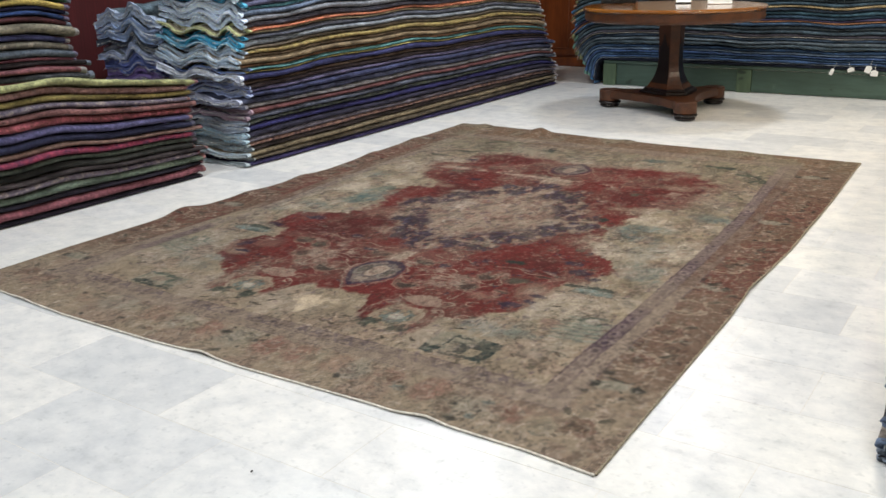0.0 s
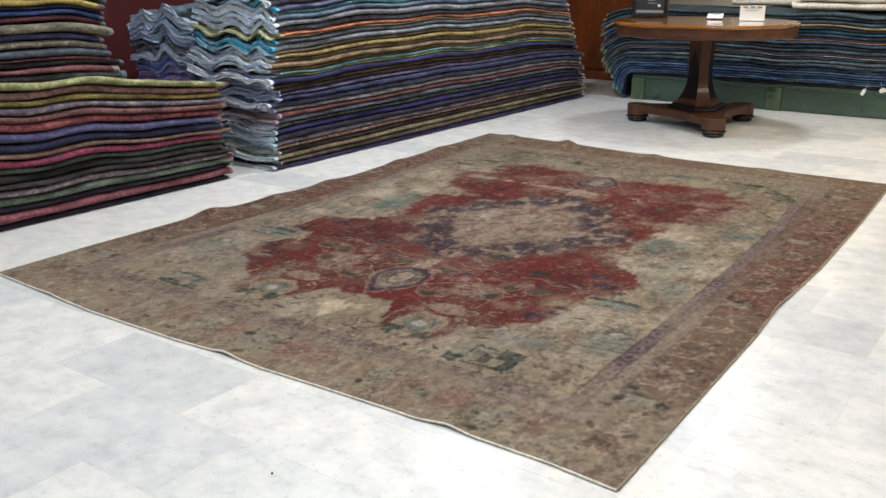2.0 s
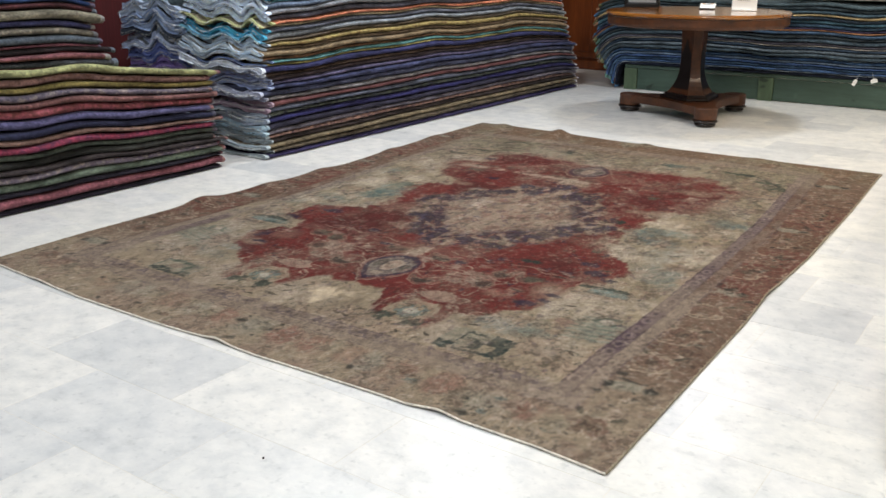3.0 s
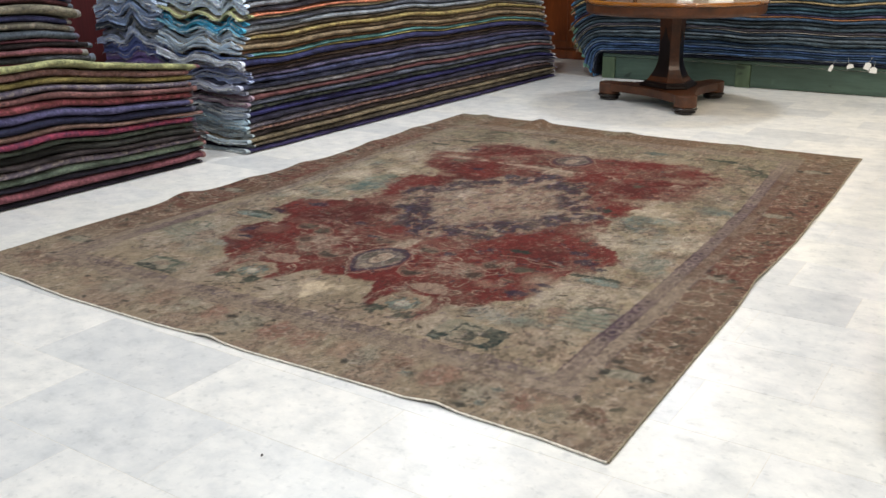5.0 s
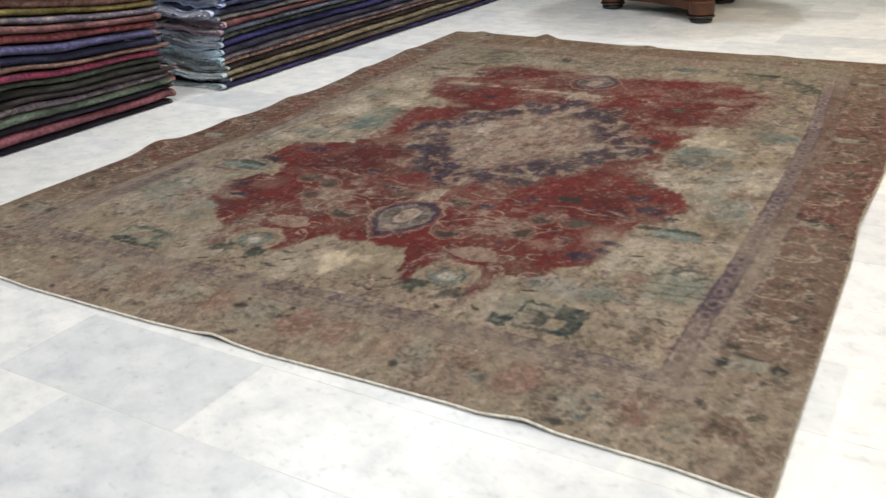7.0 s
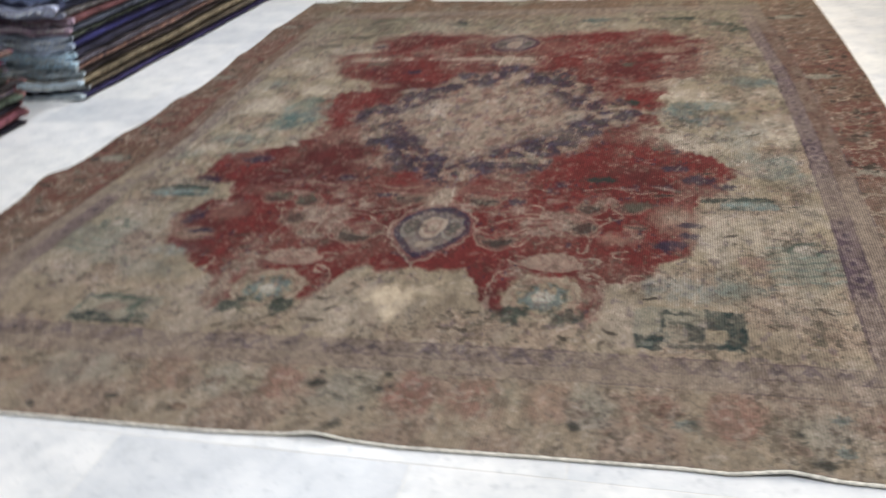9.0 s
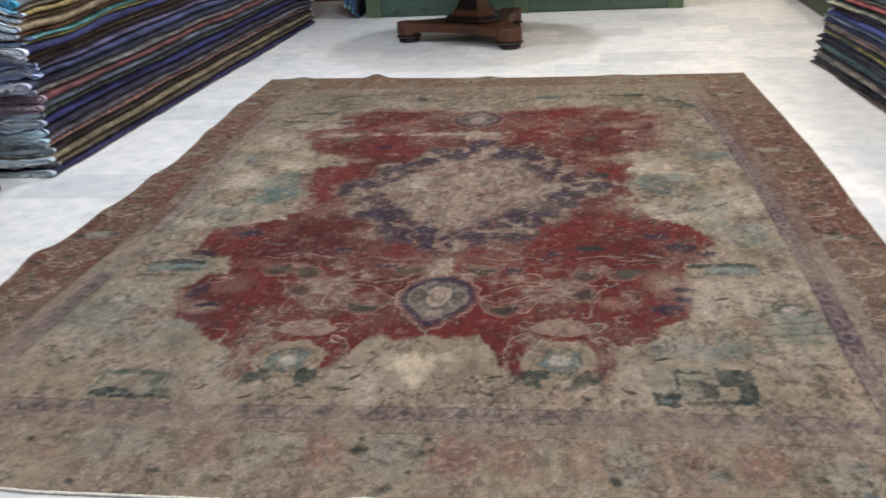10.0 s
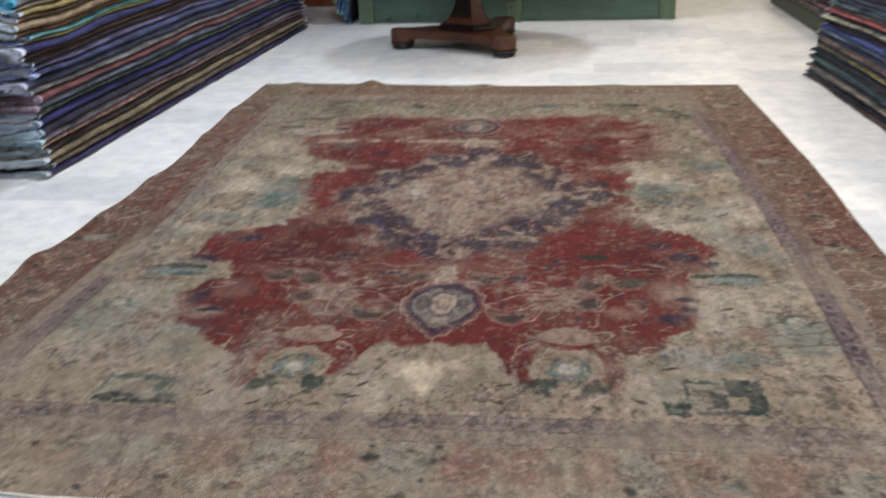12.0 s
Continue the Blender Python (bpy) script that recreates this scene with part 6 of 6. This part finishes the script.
    # rubbed rows and dust over all; column paints lengthwise streaks of reflected light into the dye
    column = field_noise(X, Y, 0.030, 0.6, 42, 3)
    c = c * (0.92 + 0.16 * row[..., None]) * (0.84 + 0.32 * n3[..., None]) * (0.76 + 0.46 * mott[..., None]) * (0.88 + 0.24 * column[..., None])
    c = paint(c, linear("80715f"), 0.08 * step(n4, 0.45, 0.64) + 0.05) * np.array((0.95, 1.0, 1.10))
    c = c * (np.maximum(c.mean(-1, keepdims=True), 0.004) / 0.13) ** 0.22
    return np.clip(c * RUG_TONE, 0.004, 0.9)


RUG_TONE = 0.93


def area_rug():
    nu, nv = 721, 1000
    u = np.linspace(0, 1, nu)
    v = np.linspace(0, 1, nv) ** 1.25
    U, V = np.meshgrid(u, v)
    yy = (0.0, 0.5, 1.2, 1.8, 2.3, 2.7, 3.2, 4.0)
    left = np.interp(4 * V, yy, (0.0, -0.03, -0.04, -0.025, -0.02, -0.055, -0.10, -0.13))
    right = np.interp(4 * V, (0.0, 0.6, 1.2, 1.5, 2.1, 3.0, 3.9), (2.795, 2.782, 2.770, 2.752, 2.764, 2.746, 2.712))
    X = left + (right - left) * U
    front = np.interp(U * 2.8, (0, 0.37, 0.68, 0.95, 1.17, 1.39, 1.58, 1.88, 2.10, 2.18, 2.28, 2.36, 2.60, 2.80),
                      (0.02, 0.002, -0.016, -0.012, -0.008, 0.008, 0.0, 0.012, 0.018, 0.016, 0.032, 0.024, 0.022, 0.006))
    Y = V * (4.0 - 0.11 * step(U, 0.05, 0.6)) + (1 - V) ** 6 * front
    # slight buckles, most along the far and the left edge
    Z = 0.0065 + 0.002 * field_noise(X, Y, 0.3, 0.3, 41)
    for cx, w, h in ((0.07, 0.05, 0.012), (0.555, 0.06, 0.026), (1.25, 0.06, 0.010), (2.0, 0.08, 0.006)):
        Z += h * np.exp(-((X - cx) / w) ** 2) * np.exp(-((3.93 - Y) / 0.16) ** 2)
    for cy, w, h in ((1.17, 0.10, 0.024), (1.62, 0.09, 0.008), (2.05, 0.1, 0.012), (2.75, 0.1, 0.010), (3.3, 0.1, 0.008)):
        Z += h * np.exp(-((Y - cy) / w) ** 2) * np.exp(-((X - left) / 0.10) ** 2)
    for cx, w, h in ((1.40, 0.05, 0.008), (2.27, 0.06, 0.006), (0.4, 0.06, 0.004)):
        Z += h * np.exp(-((X - cx) / w) ** 2) * np.exp(-(Y / 0.07) ** 2)
    for cy, w, h in ((1.5, 0.10, 0.008), (2.4, 0.12, 0.006)):
        Z += h * np.exp(-((Y - cy) / w) ** 2) * np.exp(-((right - X) / 0.08) ** 2)
    me = bpy.data.meshes.new("area_rug")
    n = nu * nv
    co = np.stack([X, Y, Z], -1).reshape(-1, 3).astype(np.float32)
    idx = np.arange(n).reshape(nv, nu)
    quads = np.stack([idx[:-1, :-1], idx[:-1, 1:], idx[1:, 1:], idx[1:, :-1]], -1).reshape(-1, 4)
    # skirt down to the floor round the outline
    loop = np.concatenate([idx[0, :], idx[1:, -1], idx[-1, -2::-1], idx[-2:0:-1, 0]])
    low = co[loop].copy()
    low[:, 2] -= 0.006
    base = n + np.arange(len(loop))
    nxt = np.roll(np.arange(len(loop)), -1)
    skirt = np.stack([loop[nxt], loop, base, base[nxt]], -1)
    co, quads = np.concatenate([co, low]), np.concatenate([quads, skirt])
    me.vertices.add(len(co))
    me.vertices.foreach_set("co", co.ravel())
    me.loops.add(quads.size)
    me.loops.foreach_set("vertex_index", quads.ravel().astype(np.int32))
    me.polygons.add(len(quads))
    me.polygons.foreach_set("loop_start", np.arange(0, quads.size, 4, dtype=np.int32))
    me.polygons.foreach_set("use_smooth", np.ones(len(quads), dtype=bool))
    me.update(calc_edges=True)
    me.materials.append(RUG_PILE)
    dye = rug_design(X, Y, U).reshape(-1, 3)
    dye = np.concatenate([dye, dye[loop]])
    layer = me.color_attributes.new("dye", "FLOAT_COLOR", "POINT")
    layer.data.foreach_set("color", np.concatenate([dye, np.ones((len(dye), 1))], 1).astype(np.float32).ravel())
    me.validate()
    rug = new("area_rug", me)
    tagged(rug, "large faded red and taupe oriental rug with worn medallion, lying flat", "rug")

    def cord(name, pts, r, code, label, seed):
        rng = np.random.default_rng(seed)
        verts, faces = [], []
        for i, q in enumerate(pts):
            tangent = pts[min(i + 1, len(pts) - 1)] - pts[max(i - 1, 0)]
            tangent = tangent / np.linalg.norm(tangent)
            out = np.array([tangent[1], -tangent[0], 0])
            rr = r * rng.uniform(0.9, 1.12)
            for a in range(6):
                verts.append(q + rr * (out * math.cos(a * 1.0472) + np.array([0, 0, 0.8]) * math.sin(a * 1.0472)))
        for i in range(len(pts) - 1):
            for a in range(6):
                faces.append((i * 6 + a, i * 6 + (a + 1) % 6, i * 6 + 6 + (a + 1) % 6, i * 6 + 6 + a))
        ob = new(name, mesh_from(name, verts, faces, FRINGE))
        ob.parent, ob.color = rug, (*linear(code), 1)
        return tagged(ob, label)

    grid = np.stack([X, Y, Z], -1)
    drop = np.array([0, 0, -0.0035])
    cord("end_binding", grid[0, ::2] + drop + np.array([0, -0.003, 0]), 0.004, "dcd6ca", "off-white cotton end binding", 51)
    cord("end_binding", grid[-1, ::2] + drop, 0.005, "8c7d66", "brown end binding", 52)
    cord("side_binding", grid[::3, 0] + drop, 0.0055, "75644c", "brown overcast side edge", 53)
    cord("side_binding", grid[::3, -1] + drop, 0.005, "8f8470", "tan overcast side edge", 54)
    rng = np.random.default_rng(55)
    ss = grid[0, ::8]
    verts_owner = fringe_mesh("fringe", ss[:, 1], ss[:, 0], ss[:, 2] - 0.002, rng, 1, lambda s_, d_, z_: (d_, s_, max(z_, 0.002)), 260, 0.006)
    fo = new("fringe", verts_owner)
    fo.parent, fo.color = rug, (*linear("cfc8bb"), 1)
    tagged(fo, "short clipped cotton fringe", kind="stuff")
    return rug


area_rug()

# ---- specks on the floor ----
for kx, ky, kr in ((2.056, -0.422, 0.0035),):
    bm = bmesh.new()
    bmesh.ops.create_icosphere(bm, subdivisions=1, radius=kr, matrix=Matrix.LocRotScale((kx, ky, kr * 0.4), Euler((0.3, 0.2, 0.5)), (1, 1.4, 0.5)))
    tagged(part("floor_crumb", bm, EBONY, None), "tiny dark crumb lying on the marble floor", "crumb")

# ---- marble tiles ----
TW, TH, GAP = 0.612, 0.31, 0.0018


def tile_data(w, h):
    g, b2 = GAP / 2, 0.0007
    x, y = w / 2 - g, h / 2 - g
    vs = [(sx * (x - q), sy * (y - q), z) for q, z in ((b2, 0.0), (0, -0.0003), (0, -0.0009)) for sx, sy in ((-1, -1), (1, -1), (1, 1), (-1, 1))]
    fs = [(0, 1, 2, 3)] + [(r * 4 + 4 + i, r * 4 + 4 + (i + 1) % 4, r * 4 + (i + 1) % 4, r * 4 + i) for r in range(2) for i in range(4)]
    return vs, fs


tile_verts, tile_faces = tile_data(TW, TH)
tile_mesh = mesh_from("tile", tile_verts, tile_faces, MARBLE, smooth=False)
rest_v, rest_f = [], []
tile_rng = np.random.default_rng(61)
for row in range(-15, 31):
    ty = 0.58 + TH * (row - 2) + TH / 2
    shift = (0.06 if row % 2 == 0 else 0.40) + tile_rng.uniform(-0.02, 0.02)
    for col in range(-5, 11):
        tx = shift + TW * col + TW / 2
        if not (X0 - 0.1 < tx < X1 + 0.1 and Y0 - 0.05 < ty < Y1 + 0.05):
            continue
        dz = tile_rng.uniform(-0.0003, 0.0)
        if -0.9 < tx < 4.3 and -1.7 < ty < 7.1:
            tile = new("tile", tile_mesh)
            tile.location, tile.parent = (tx, ty, dz), floor
        else:
            k = len(rest_v)
            rest_v += [(tx + vx, ty + vy, vz + dz) for vx, vy, vz in tile_verts]
            rest_f += [tuple(k + q for q in f) for f in tile_faces]
rest = new("tile_field", mesh_from("tile_field", rest_v, rest_f, MARBLE, smooth=False))
rest.parent = floor
tagged(rest, kind="stuff")
